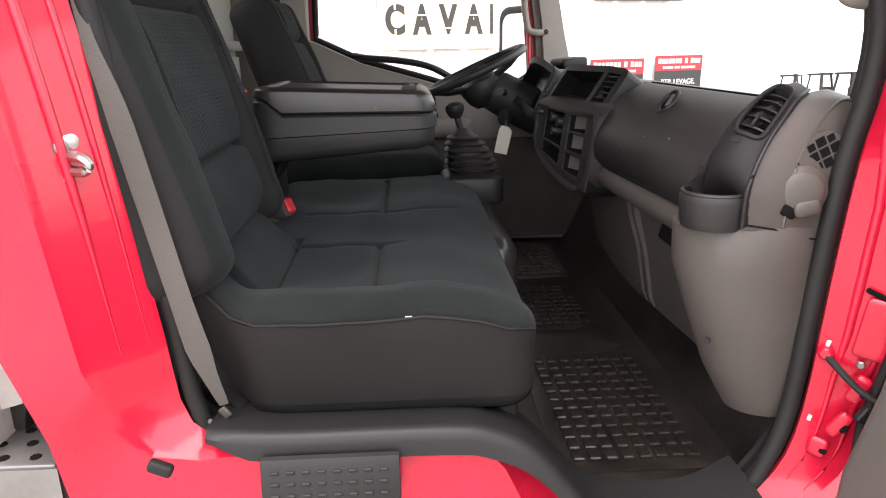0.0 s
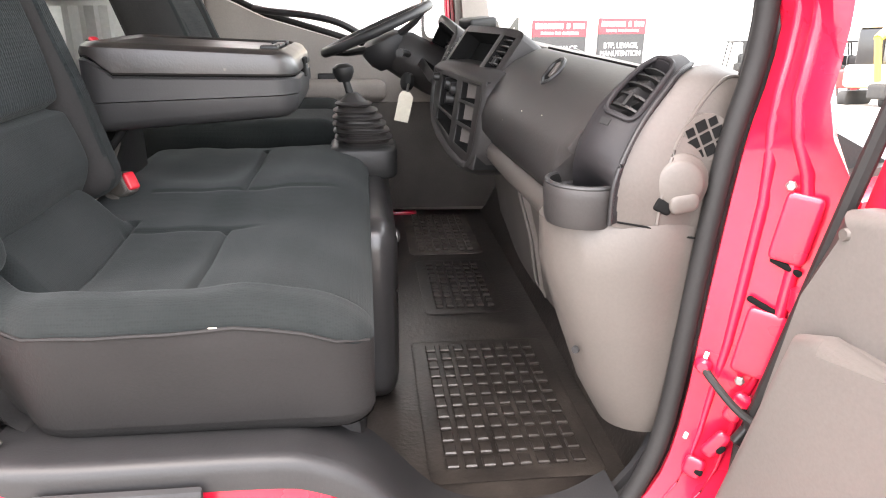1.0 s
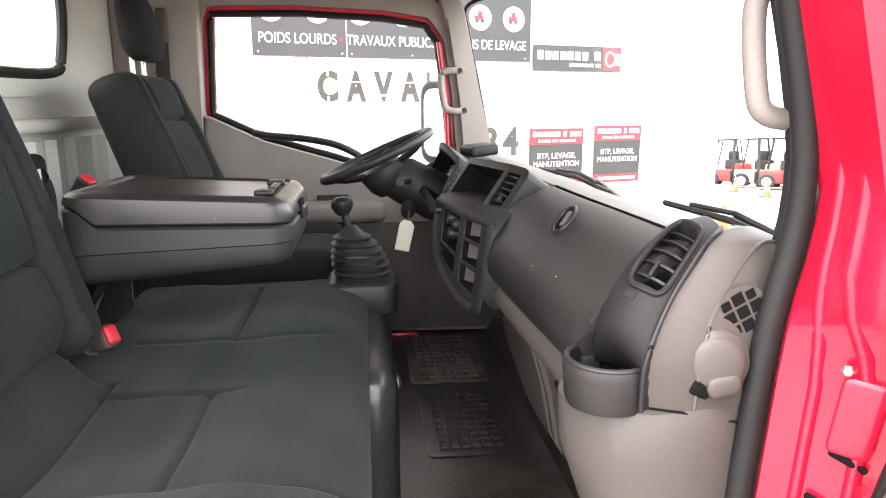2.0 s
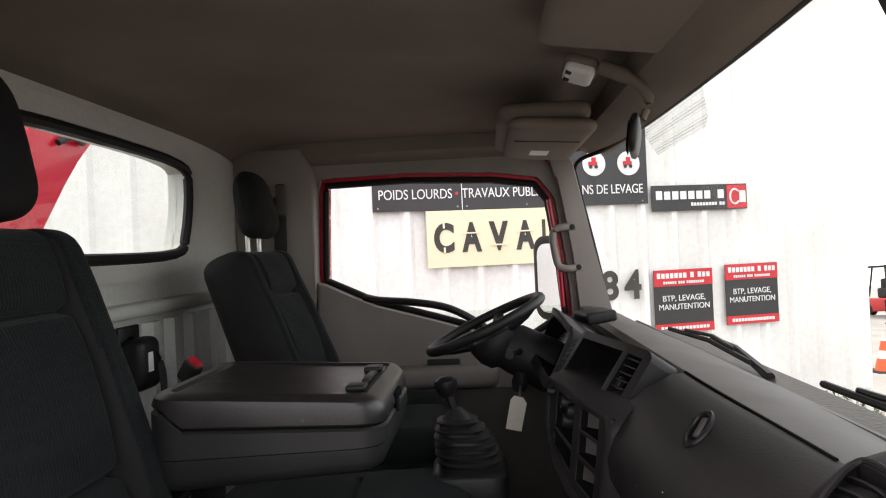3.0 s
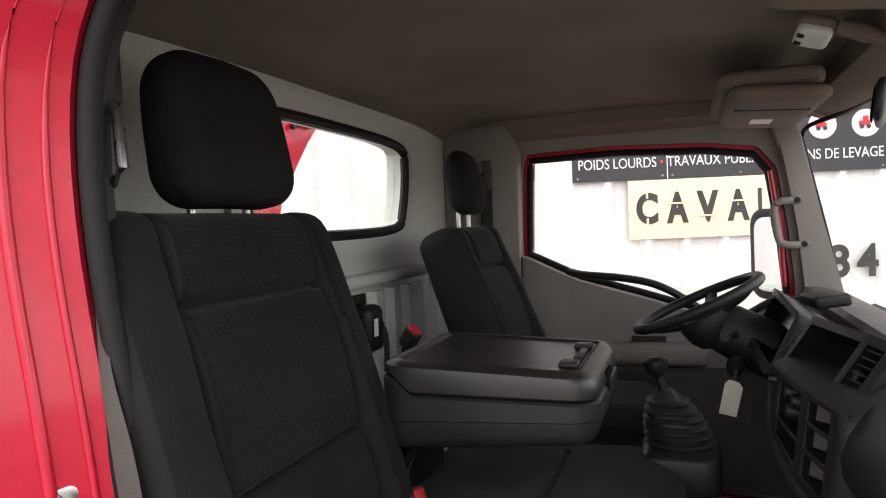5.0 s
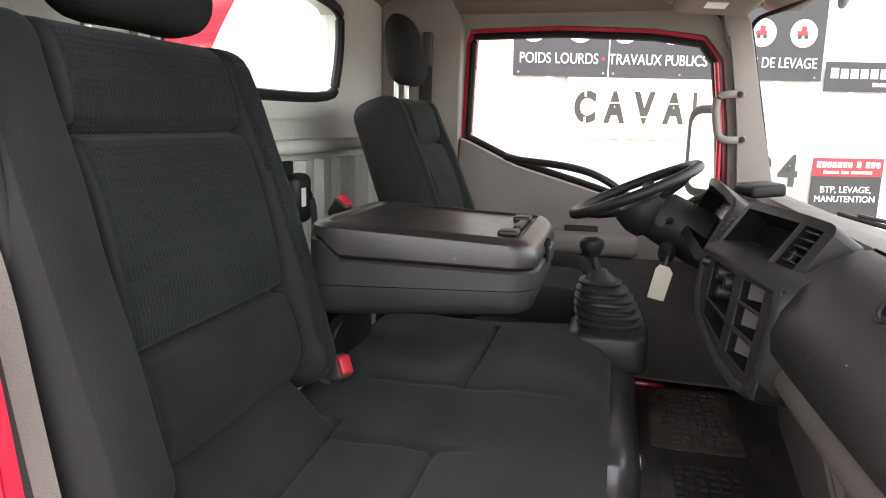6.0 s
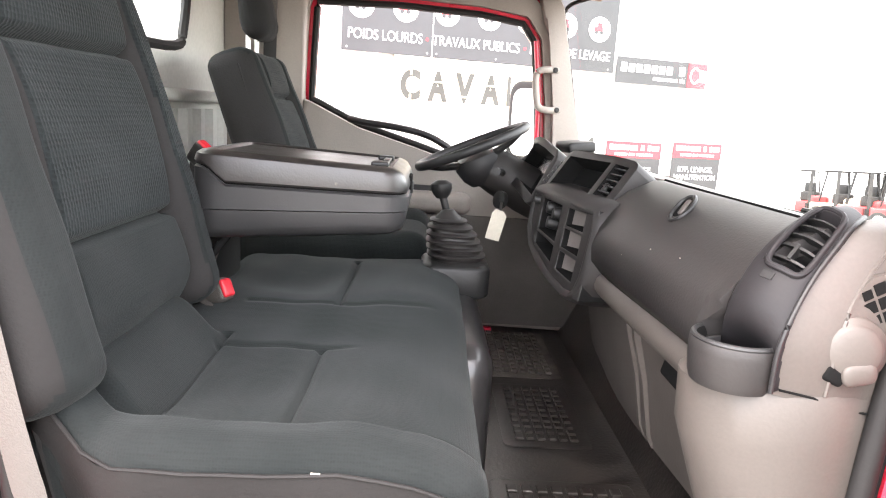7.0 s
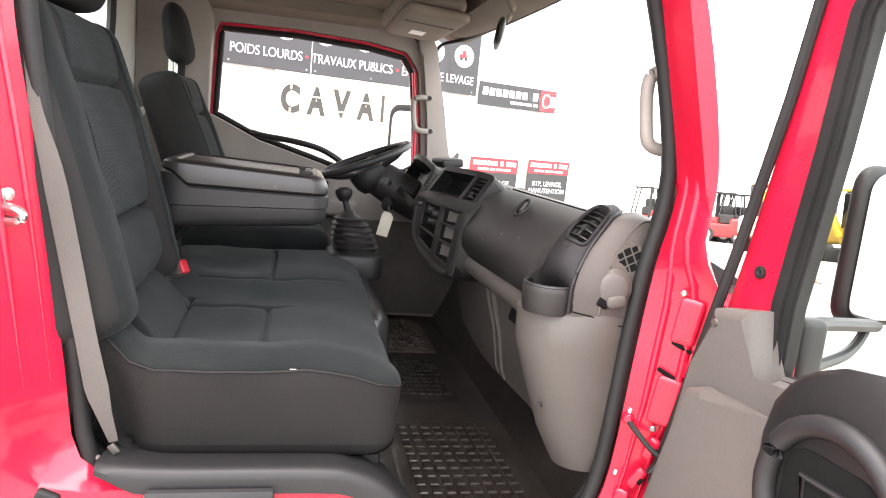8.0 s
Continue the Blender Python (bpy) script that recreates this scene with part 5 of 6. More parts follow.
def visor(x, y0, y1, label, wide, thick, z, lean, tag_at=None):
    v = thing("sun_visor", (x, (y0 + y1) / 2, z), label, "sun visor", "sun visors")
    m = Matrix.Translation((x, (y0 + y1) / 2, z)) @ pose(0, 0, 0, 0, lean, 0)
    part("flap", cushion((wide, y1 - y0, thick), (0.035, 0.035, thick * 0.45), (8, 12, 2), m), "liner", v)
    part("rod", rod((x + wide * 0.42, y1 - 0.01, z + 0.004), (x + wide * 0.42 + 0.045, y1 + 0.03, z + 0.012), 0.006), "light", v)
    part("clip", cushion((0.028, 0.022, 0.020), 0.006, (2, 1, 1), Matrix.Translation((x + wide * 0.42, y1 + 0.002, z + 0.002))), "dark", v)
    if tag_at:
        part("seam", tube([m @ V((-wide * 0.40, -(y1 - y0) * 0.22, -thick / 2 - 0.0005)), m @ V((wide * 0.38, -(y1 - y0) * 0.22, -thick / 2 - 0.0005))], 0.0018, 6), "dark", v, "dark stitched seam")
        placed("sticker", box(-0.024, 0.024, -0.040, 0.040, -thick / 2 - 0.0015, -thick / 2 + 0.001), "white", v, m @ Matrix.Translation(tag_at), "white sticker")
        part("backing", cushion((wide + 0.015, y1 - y0 - 0.03, 0.050), (0.03, 0.03, 0.022), (4, 6, 2), Matrix.Translation((x - 0.015, (y0 + y1) / 2 + 0.02, z + 0.034))), "liner", v, "beige moulded console above the visor")
    return v


visor(0.365, 0.985, 1.50, "thick beige padded sun visor folded up above the driver", 0.195, 0.036, 1.858, 4, (-0.006, 0.085, 0))
visor(0.415, 0.10, 0.665, "flat beige sun visor folded up above the passenger", 0.225, 0.020, 1.925, 8)

# seat belts
belt = thing("seat_belt", (-0.26, 0.0, 1.0), "grey beige seat belt webbing hanging by the doorway pillar", "seat belt")
part("webbing", tube(smoothed([(-0.354, -0.036, 1.57), (-0.338, -0.047, 1.49), (-0.318, -0.053, 1.42), (-0.295, -0.058, 1.31), (-0.272, -0.060, 1.19), (-0.256, -0.058, 1.11), (-0.238, -0.052, 1.045)], 4), [0.003 + 0.00125 * k for k in range(9)] + [0.014] * 8 + [0.0145, 0.015, 0.0155, 0.014, 0.011, 0.009, 0.0075, 0.006], 8, flat=0.10, up=(0, 1, 0)), "strap", belt)
part("guide_loop", tube([(-0.365, 0.002, 1.76), (-0.352, 0.000, 1.74), (-0.350, 0.000, 1.69), (-0.365, 0.002, 1.675), (-0.380, 0.004, 1.69), (-0.382, 0.004, 1.74)], 0.006, 8, True), "chrome", belt, "bright metal belt guide")
for x, y, z in ((-0.258, -0.050, 1.020), (-0.246, -0.054, 1.016)):
    part("lug", turned([(0.0045, 0), (0.0045, 0.003), (0.003, 0.005), (0.001, 0.005)], (x, y, z), (0.2, -0.8, 0.6), 6), "lugsteel", belt)
part("anchor", cushion((0.011, 0.005, 0.016), 0.002, (1, 1, 1), Matrix.Translation((-0.238, -0.052, 1.034)) @ pose(0, 0, 0, 0, -35, 0)), "lugsteel", belt)
part("guide", cushion((0.035, 0.02, 0.09), 0.008, (1, 1, 3), Matrix.Translation((-0.385, 0.018, 1.80))), "black", belt)
far_belt = thing("seat_belt", (-0.40, 1.58, 1.3), "dark seat belt guide on the pillar behind the driver", "seat belt")
part("webbing", tube([(-0.425, 1.578, 1.78), (-0.43, 1.575, 1.4), (-0.42, 1.57, 1.05)], 0.020, 8, flat=0.10, up=(0, 1, 0)), "dark", far_belt)
part("guide", cushion((0.03, 0.02, 0.10), 0.008, (1, 1, 3), Matrix.Translation((-0.42, 1.575, 1.77))), "light", far_belt)


def buckle(pos, aim, shell, label):
    b = thing("belt_buckle", pos, label, "buckle", "belt buckles")
    m = Matrix.Translation(pos) @ V(aim).to_track_quat("Z", "Y").to_matrix().to_4x4()
    part("housing", cushion((0.030, 0.038, 0.050), 0.010, (2, 2, 3), m), shell, b)
    part("button", cushion((0.022, 0.030, 0.012), 0.005, (2, 2, 1), m @ Matrix.Translation((0.0, 0, 0.023))), "redplastic", b, "bright red release button")
    return b


b1 = buckle((-0.242, 0.442, 1.184), (0.75, -0.45, 0.45), "strap", "grey seat belt buckle with a red button on the bench")
part("strap", tube(smoothed([(-0.262, 0.500, 1.245), (-0.270, 0.472, 1.212), (-0.272, 0.440, 1.190), (-0.256, 0.428, 1.170), (-0.222, 0.420, 1.164)], 4), 0.010, 8, flat=0.2), "strap", b1, "grey webbing loop")
b2 = buckle((-0.402, 0.842, 1.372), (0.55, -0.2, 0.8), "black", "black seat belt buckle with a red cap beside the driver's seat")
part("stalk", tube([(-0.41, 0.845, 1.36), (-0.43, 0.85, 1.28), (-0.44, 0.86, 1.18)], 0.012, 8), "black", b2)
reel = thing("belt_reel", (-0.52, 0.77, 1.42), "black belt reel on a plate on the rear wall", "belt reel")
part("plate", box(-0.556, -0.546, 0.84, 0.925, 1.34, 1.465, 0.004), "black", reel)
part("reel", cushion((0.05, 0.09, 0.11), 0.02, (3, 4, 4), Matrix.Translation((-0.525, 0.885, 1.385))), "black", reel)
part("label", box(-0.5005, -0.4985, 0.865, 0.885, 1.37, 1.41), "white", reel)

part("strap_loop", tube(smoothed([(-0.54, 0.875, 1.44), (-0.515, 0.90, 1.42), (-0.50, 0.925, 1.36), (-0.505, 0.935, 1.28)], 4), 0.016, 8, flat=0.2), "strapdark", reel)

# striker on the door pillar
striker = thing("door_striker", (-0.365, -0.076, 1.36), "bright metal door striker on the red pillar", "striker")
part("plate", cushion((0.040, 0.010, 0.072), (0.012, 0.004, 0.014), (2, 1, 4), Matrix.Translation((-0.368, -0.080, 1.36)) @ pose(0, 0, 0, 0, 0, 45)), "chrome", striker)
part("loop", tube(smoothed([(-0.368, -0.080, 1.370), (-0.344, -0.094, 1.369), (-0.336, -0.097, 1.362), (-0.344, -0.094, 1.354), (-0.368, -0.080, 1.354)], 4), 0.006, 8), "chrome", striker)
for z in (1.342, 1.380):
    part("screw", turned([(0.009, 0), (0.008, 0.004), (0.004, 0.005), (0.003, 0.002), (0.001, 0.002)], (-0.368, -0.086, z), (0.7, -0.7, 0), 12), "steel", striker)

# rubber floor mats with raised blocks
def floor_mat(x0, x1, y0, y1, nx, ny, label, mat="mat"):
    t = thing("floor_mat", ((x0 + x1) / 2, (y0 + y1) / 2, 0.776), label, "floor mat", "floor mats")
    part("sheet", cushion((x1 - x0, y1 - y0, 0.003), (0.02, 0.02, 0.0012), (6, 6, 1), Matrix.Translation(((x0 + x1) / 2, (y0 + y1) / 2, 0.7775))), mat, t)
    dx, dy = (x1 - x0 - 0.05) / nx, (y1 - y0 - 0.05) / ny
    me = finish("block", box(-dx * 0.36, dx * 0.36, -dy * 0.36, dy * 0.36, 0, 0.007, 0.002, 1), mat, False)
    for i in range(nx):
        for j in range(ny):
            b = new("block", me)
            b.parent = t
            b.location = (x0 + 0.025 + dx * (i + 0.5) - t.location.x, y0 + 0.025 + dy * (j + 0.5) - t.location.y, 0.779 - 0.776)
    return t


floor_mat(0.245, 0.53, 0.15, 0.62, 8, 12, "black rubber floor mat with worn shiny blocks")
floor_mat(0.29, 0.49, 0.76, 1.12, 6, 10, "black rubber floor mat beside the engine cover")
floor_mat(0.28, 0.50, 1.17, 1.59, 7, 11, "dusty brown rubber floor mat before the driver", "driverfloor")

# open passenger door, hinged at the front pillar
door = thing("passenger_door", (0.60, -0.13, 0.8), "open red door with beige inner panel and black trim", "door")
DM = Matrix.Translation((0.580, -0.085, 0)) @ pose(0, 0, 0, 0, 0, -83) @ Matrix.Diagonal((1, -1, 1, 1))
# in the door's own metres: x along the door away from the hinge, y to its inner face, z up
def dpart(name, bm, mat, label="", parent=None):
    bmesh.ops.transform(bm, matrix=DM, verts=bm.verts)
    return part(name, bm, mat, parent or door, label)


OPEN_ = [(0.180, 1.232), (0.180, 1.33), (0.205, 1.54), (0.218, 1.70), (0.25, 1.775), (0.35, 1.815), (0.65, 1.832), (0.945, 1.832), (0.948, 1.5), (0.78, 1.426), (0.57, 1.372), (0.42, 1.30), (0.29, 1.245)]
SKIN = [(0.0, 0.62), (0.002, 1.00), (0.060, 1.25), (0.092, 1.40), (0.128, 1.60), (0.16, 1.79), (0.24, 1.86), (0.62, 1.88), (0.97, 1.86), (0.995, 1.62), (0.99, 1.20), (0.96, 0.62)]
O2 = []
for k in range(len(OPEN_)):
    a, b = V(OPEN_[k]), V(OPEN_[(k + 1) % len(OPEN_)])
    O2 += [tuple(a.lerp(b, f)) for f in (0.0, 0.33, 0.67)]
dpart("skin", ring_wall(around(O2, (0.45, 1.58), SKIN), O2, "y", -0.056, -0.028), "red", "red painted steel door frame")
dpart("window_seal", ring_wall(offset(O2, 0.024), offset(O2, 0.008), "y", -0.032, -0.020), "rubber", "black rubber door seal round the window")
dpart("window_channel", ring_wall(offset(O2, 0.008), offset(O2, -0.002), "y", -0.036, -0.026), "black", "black window channel")
dpart("window_lining", ring_wall(offset(O2, 0.003), offset(O2, -0.006), "y", -0.050, -0.030), "rubber", "black window frame lining")
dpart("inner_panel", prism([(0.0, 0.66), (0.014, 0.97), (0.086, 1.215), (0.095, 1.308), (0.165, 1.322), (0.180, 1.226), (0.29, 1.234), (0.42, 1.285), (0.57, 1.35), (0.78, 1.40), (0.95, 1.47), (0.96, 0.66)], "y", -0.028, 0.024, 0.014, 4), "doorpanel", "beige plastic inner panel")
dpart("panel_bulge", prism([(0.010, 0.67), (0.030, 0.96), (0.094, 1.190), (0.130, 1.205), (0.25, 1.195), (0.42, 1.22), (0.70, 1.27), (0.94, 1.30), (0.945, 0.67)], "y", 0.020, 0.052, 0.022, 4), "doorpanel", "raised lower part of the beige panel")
dpart("handle_bezel", cushion((0.42, 0.05, 0.30), (0.14, 0.022, 0.12), (8, 2, 6), Matrix.Translation((0.458, 0.050, 1.165))), "black", "black moulded handle surround")
dpart("handle_rim", tube([(0.365 + 0.082 * math.cos(a), 0.076, 1.160 + 0.088 * math.sin(a)) for a in [2 * math.pi * k / 36 for k in range(36)]], 0.013, 10, True), "dark", "raised dark rim round the handle")
dpart("handle_cup", cushion((0.120, 0.010, 0.115), (0.03, 0.004, 0.03), (4, 1, 4), Matrix.Translation((0.365, 0.074, 1.155))), "pit", "dark handle recess")
dpart("release_lever", cushion((0.030, 0.016, 0.060), (0.010, 0.006, 0.012), (3, 1, 2), Matrix.Translation((0.400, 0.080, 1.145))), "dark", "black release lever")
dpart("lever_frame", tube([(0.335, 0.080, 1.185), (0.395, 0.080, 1.185), (0.400, 0.080, 1.125), (0.345, 0.080, 1.115)], 0.005, 8, True), "dark", "dark lever frame")
dpart("edge_rubber", tube([(0.0, 0.0, 0.66), (0.004, 0.0, 1.0), (0.066, 0.0, 1.25), (0.094, -0.01, 1.40), (0.128, -0.02, 1.60), (0.16, -0.02, 1.79)], 0.008), "rubber")
dpart("grommet", turned([(0.009, 0), (0.009, 0.004), (0.005, 0.005), (0.001, 0.003)], (0.122, -0.028, 1.366), (0, 1, 0), 14), "rubber")
dpart("panel_screw", turned([(0.006, 0), (0.005, 0.003), (0.001, 0.003)], (0.108, 0.024, 1.290), (0, 1, 0), 12), "light")
dglass = dpart("pane", prism(O2, "y", -0.042, -0.038), "glass", "clear door window")
dglass.visible_shadow = False
# outside mirror on its arms, on the door's outer side
dpart("mirror_bracket", cushion((0.035, 0.045, 0.105), 0.012, (1, 1, 4), Matrix.Translation((0.168, -0.080, 1.262))), "dark", "dark mirror bracket")
dpart("mirror_arm", tube(smoothed([(0.160, -0.09, 1.296), (0.13, -0.14, 1.294), (0.045, -0.37, 1.266)], 4), 0.011), "dark")
dpart("mirror_arm", tube(smoothed([(0.160, -0.09, 1.232), (0.12, -0.16, 1.226), (0.075, -0.27, 1.225), (0.05, -0.33, 1.240), (0.04, -0.36, 1.275)], 4), 0.009), "dark")
mm = Matrix.Translation((0.035, -0.375, 1.398)) @ pose(0, 0, 0, 0, 0, 2)
dpart("mirror_housing", cushion((0.035, 0.190, 0.265), (0.014, 0.035, 0.04), (3, 6, 8), mm), "dark", "dark outside mirror housing")
dpart("mirror_glass", cushion((0.004, 0.164, 0.240), (0.002, 0.03, 0.034), (1, 6, 8), mm @ Matrix.Translation((0.0185, 0, 0))), "mirror", "mirror glass")

# driver's outside mirror
om = thing("outside_mirror", (0.45, 1.95, 1.33), "dark outside mirror beyond the driver's window", "mirror")
m = Matrix.Translation((0.455, 1.95, 1.475)) @ pose(0, 0, 0, 0, 0, 38)
part("housing", cushion((0.03, 0.225, 0.305), (0.010, 0.055, 0.055), (3, 6, 8), m), "black", om)
part("silver", cushion((0.004, 0.168, 0.248), (0.002, 0.042, 0.042), (1, 6, 8), m @ Matrix.Translation((-0.0155, 0, 0))), "mirror", om, "mirror glass")
part("arm", tube([(0.56, 1.72, 1.40), (0.54, 1.85, 1.40), (0.52, 1.95, 1.42)], 0.012), "dark", om)

# wipers on the outside of the windscreen
def wiper(a, b, foot):
    w = thing("wiper", foot, "black windscreen wiper resting below the glass", "wiper", "wipers")
    a, b, foot = V(a), V(b), V(foot)
    part("blade", tube([a, a.lerp(b, 0.5) + V((0.012, 0, 0.006)), b], 0.006, 6), "rubber", w)
    part("arm", tube([foot, foot.lerp(a.lerp(b, 0.5), 0.6) + V((0.02, 0, 0.015)), a.lerp(b, 0.5) + V((0.02, 0, 0.012))], [0.010, 0.007, 0.005], 6), "black", w)
    part("bridge", tube([a.lerp(b, 0.2) + V((0.01, 0, 0.01)), a.lerp(b, 0.5) + V((0.022, 0, 0.016)), a.lerp(b, 0.8) + V((0.01, 0, 0.01))], 0.005, 6), "black", w)
    return w


wiper((0.708, 1.44, 1.345), (0.730, 0.92, 1.338), (0.745, 0.86, 1.318))
wiper((0.726, 0.61, 1.356), (0.690, 0.12, 1.356), (0.735, 0.10, 1.322))
film = thing("tint_film", (0.62, 0.95, 1.80), "grey dotted patch on the windscreen by the mirror", "film")
bm = loft([[(screen_x(y, z) - 0.004, y, z) for z in (top, (top + low) / 2, low)] for y, top, low in ((0.742, 1.872, 1.862), (0.750, 1.872, 1.815), (0.775, 1.872, 1.797), (0.95, 1.872, 1.795), (1.12, 1.872, 1.792), (1.20, 1.872, 1.862))], False, False)
part("sheet", bm, "film", film)
single("trim_cowl", prism([(0.655, 1.290), (0.72, 1.300), (0.79, 1.27), (0.79, 0.60), (0.745, 0.60), (0.745, 1.26), (0.655, 1.27)], "y", -0.10, 1.72), "red", (0.75, MID, 0.6), "red painted cab front below the windscreen", kind="structure")
single("trim_far_sill", box(0.21, 0.33, 1.575, 1.60, 0.776, 0.790, 0.004), "red", (0.35, 1.59, 0.776), "thin red painted sill by the driver's door", kind="structure")
single("trim_window_edge", tube([(0.437, 1.632, 1.40), (0.430, 1.632, 1.56), (0.407, 1.632, 1.735)], 0.008, 8), "red", (0.46, 1.632, 1.4), "red painted strip down the windscreen pillar", kind="structure")
single("trim_screen_base", prism([(0.652, 1.345), (0.662, 1.350), (0.735, 1.315), (0.74, 1.300), (0.652, 1.300)], "y", -0.02, 1.64), "black", (0.69, MID, 1.3), "black plastic strip below the windscreen", kind="structure")

# pale specks of dirt on the glovebox
for x, y, z in ((0.3665, 0.305, 1.310), (0.372, 0.205, 1.338), (0.378, 0.120, 1.345)):
    single("dirt_speck", cushion((0.0014, 0.0014, 0.0014), 0.0006, (1, 1, 1), Matrix.Translation((x, y, z))), "card", (x, y, z), "tiny pale speck of dirt on the dark glovebox", "dirt", group="dirt specks")

# ---- the yard ----
WC, WD, WN = V((1.318, 4.587, 0)), V((0.9619, 0.2734, 0)), V((0.2734, -0.9619, 0))


def on_wall(u, z, proud=0.0):
    return WC + WD * u + V((0, 0, z)) + WN * proud


def wall_frame(u, z, proud):
    """Axes on the wall: x to the right along it, y up, z out of it."""
    m = Matrix(((WD.x, 0, WN.x, 0), (WD.y, 0, WN.y, 0), (0, 1, 0, 0), (0, 0, 0, 1)))
    m.translation = on_wall(u, z, proud)
    return m


def ground_z(x, y):
    """The yard falls away gently from the truck."""
    return 0.25 - 0.068 * y - 0.02 * x


bm = bmesh.new()
vs = [bm.verts.new((60 * math.cos(a), 60 * math.sin(a), ground_z(60 * math.cos(a), 60 * math.sin(a)))) for a in [2 * math.pi * k / 64 for k in range(64)]]
bm.faces.new(vs)
far = [bm.verts.new((3000 * math.cos(a), 3000 * math.sin(a), ground_z(3000 * math.cos(a), 3000 * math.sin(a)))) for a in [2 * math.pi * k / 64 for k in range(64)]]
for k in range(64):
    bm.faces.new((vs[k], far[k], far[(k + 1) % 64], vs[(k + 1) % 64]))
single("ground", bm, "ground", (0, 0, 0), "pale sandy gravel yard", kind="structure", smooth=False)

# clad wall: ribbed sheet
PITCH = 0.25
pts = []
u = -9.0
while u < 1.98:
    pts += [(u, 0.0), (u + 0.030, 0.030), (u + 0.065, 0.030), (u + 0.095, 0.0)]
    u += PITCH
pts.append((2.0, 0.0))
pts = [p for p in pts if p[0] <= 2.0]
bm = bmesh.new()
loft([[on_wall(u, z, p) for u, p in pts] for z in (-0.8, 7.0)], False, False, bm)
loft([[on_wall(2.0, z, 0), on_wall(2.0, z, -0.15), on_wall(-9, z, -0.15)] for z in (-0.8, 7.0)], False, False, bm)
single("wall_clad", bm, "cladding", on_wall(0, 0), "white ribbed metal cladding of a warehouse wall", kind="structure", smooth=False)


def lettering(text, height, mat, parent, u, z, proud, width=None, bold=0.0, name="lettering"):
    """Words in the built-in font as a thin mesh on the wall, centred at u, z; width squeezes them to a length."""
    cu = bpy.data.curves.new(name, "FONT")
    cu.body, cu.size, cu.align_x, cu.align_y, cu.extrude, cu.offset = text, 1.0, "CENTER", "CENTER", 0.004, bold
    ob = bpy.data.objects.new(name, cu)
    scene.collection.objects.link(ob)
    bpy.context.view_layer.update()
    me = bpy.data.meshes.new_from_object(ob.evaluated_get(bpy.context.evaluated_depsgraph_get()))
    bpy.data.objects.remove(ob)
    co = np.array([v.co for v in me.vertices])
    lo, hi = co.min(0), co.max(0)
    sy = height / (hi[1] - lo[1])
    sx = width / (hi[0] - lo[0]) if width else sy
    m = wall_frame(u, z, proud) @ Matrix.Diagonal((sx, sy, 0.5, 1)) @ Matrix.Translation((-(lo[0] + hi[0]) / 2, -(lo[1] + hi[1]) / 2, 0))
    me.transform(Matrix.Translation(-origin(parent)) @ m)
    me.materials.clear()
    me.materials.append(M[mat])
    ob = new(name, me)
    ob.parent = parent
    return ob


def plate(u0, u1, z0, z1, proud, mat, parent, name, label="", thick=0.006):
    bm = box(u0, u1, z0, z1, 0, thick)
    bmesh.ops.transform(bm, matrix=wall_frame(0, 0, proud), verts=bm.verts)
    return part(name, bm, mat, parent, label, False)


def disc(u, z, r, proud, mat, parent, name, label=""):
    bm = turned([(r, 0), (r, 0.003), (0.001, 0.003)], (u, z, 0), (0, 0, 1), 32)
    bmesh.ops.transform(bm, matrix=wall_frame(0, 0, proud), verts=bm.verts)
    return part(name, bm, mat, parent, label, False)


P0 = 0.034
big = thing("banner_sign", on_wall(-0.85, 1.9, P0), "long black sign with white words and round pictures", "sign")
plate(-1.933, -1.319, 1.862, 2.46, P0, "signblack", big, "panel")
plate(-1.315, 0.085, 1.862, 2.46, P0, "signblack", big, "panel")
plate(-1.320, -1.314, 1.862, 2.46, P0 + 0.003, "signwhite", big, "joint", thick=0.004)
lettering("POIDS LOURDS", 0.066, "signwhite", big, -1.640, 1.975, P0 + 0.009, 0.505)
lettering("TRAVAUX PUBLICS", 0.066, "signwhite", big, -0.997, 1.975, P0 + 0.009, 0.64)
lettering("ENGINS DE LEVAGE", 0.066, "signwhite", big, -0.275, 1.975, P0 + 0.009, 0.64)
for u in (-1.354, -0.635):
    disc(u, 1.975, 0.011, P0 + 0.0065, "signred", big, "dot")
for u in (-1.81, -1.51, -1.22, -0.915, -0.62, -0.33, -0.06):
    d = disc(u, 2.160, 0.088, P0 + 0.0065, "signwhite", big, "roundel", "white disc with a small red picture")
    plate(u - 0.045, u + 0.025, 2.145, 2.175, P0 + 0.010, "signred", d, "picture", thick=0.002)
    plate(u - 0.020, u + 0.015, 2.175, 2.205, P0 + 0.010, "signred", d, "picture", thick=0.002)
    for du in (-0.028, 0.014):
        bm = turned([(0.014, 0), (0.014, 0.002), (0.001, 0.002)], (u + du, 2.138, 0.003), (0, 0, 1), 12)
        bmesh.ops.transform(bm, matrix=wall_frame(0, 0, P0 + 0.010), verts=bm.verts)
        part("picture", bm, "signblack", d, "", False)
for u in (-1.90, -1.35, -1.285, -0.85, -0.45, 0.04):
    disc(u, 1.885, 0.007, P0 + 0.0065, "steel", big, "rivet")

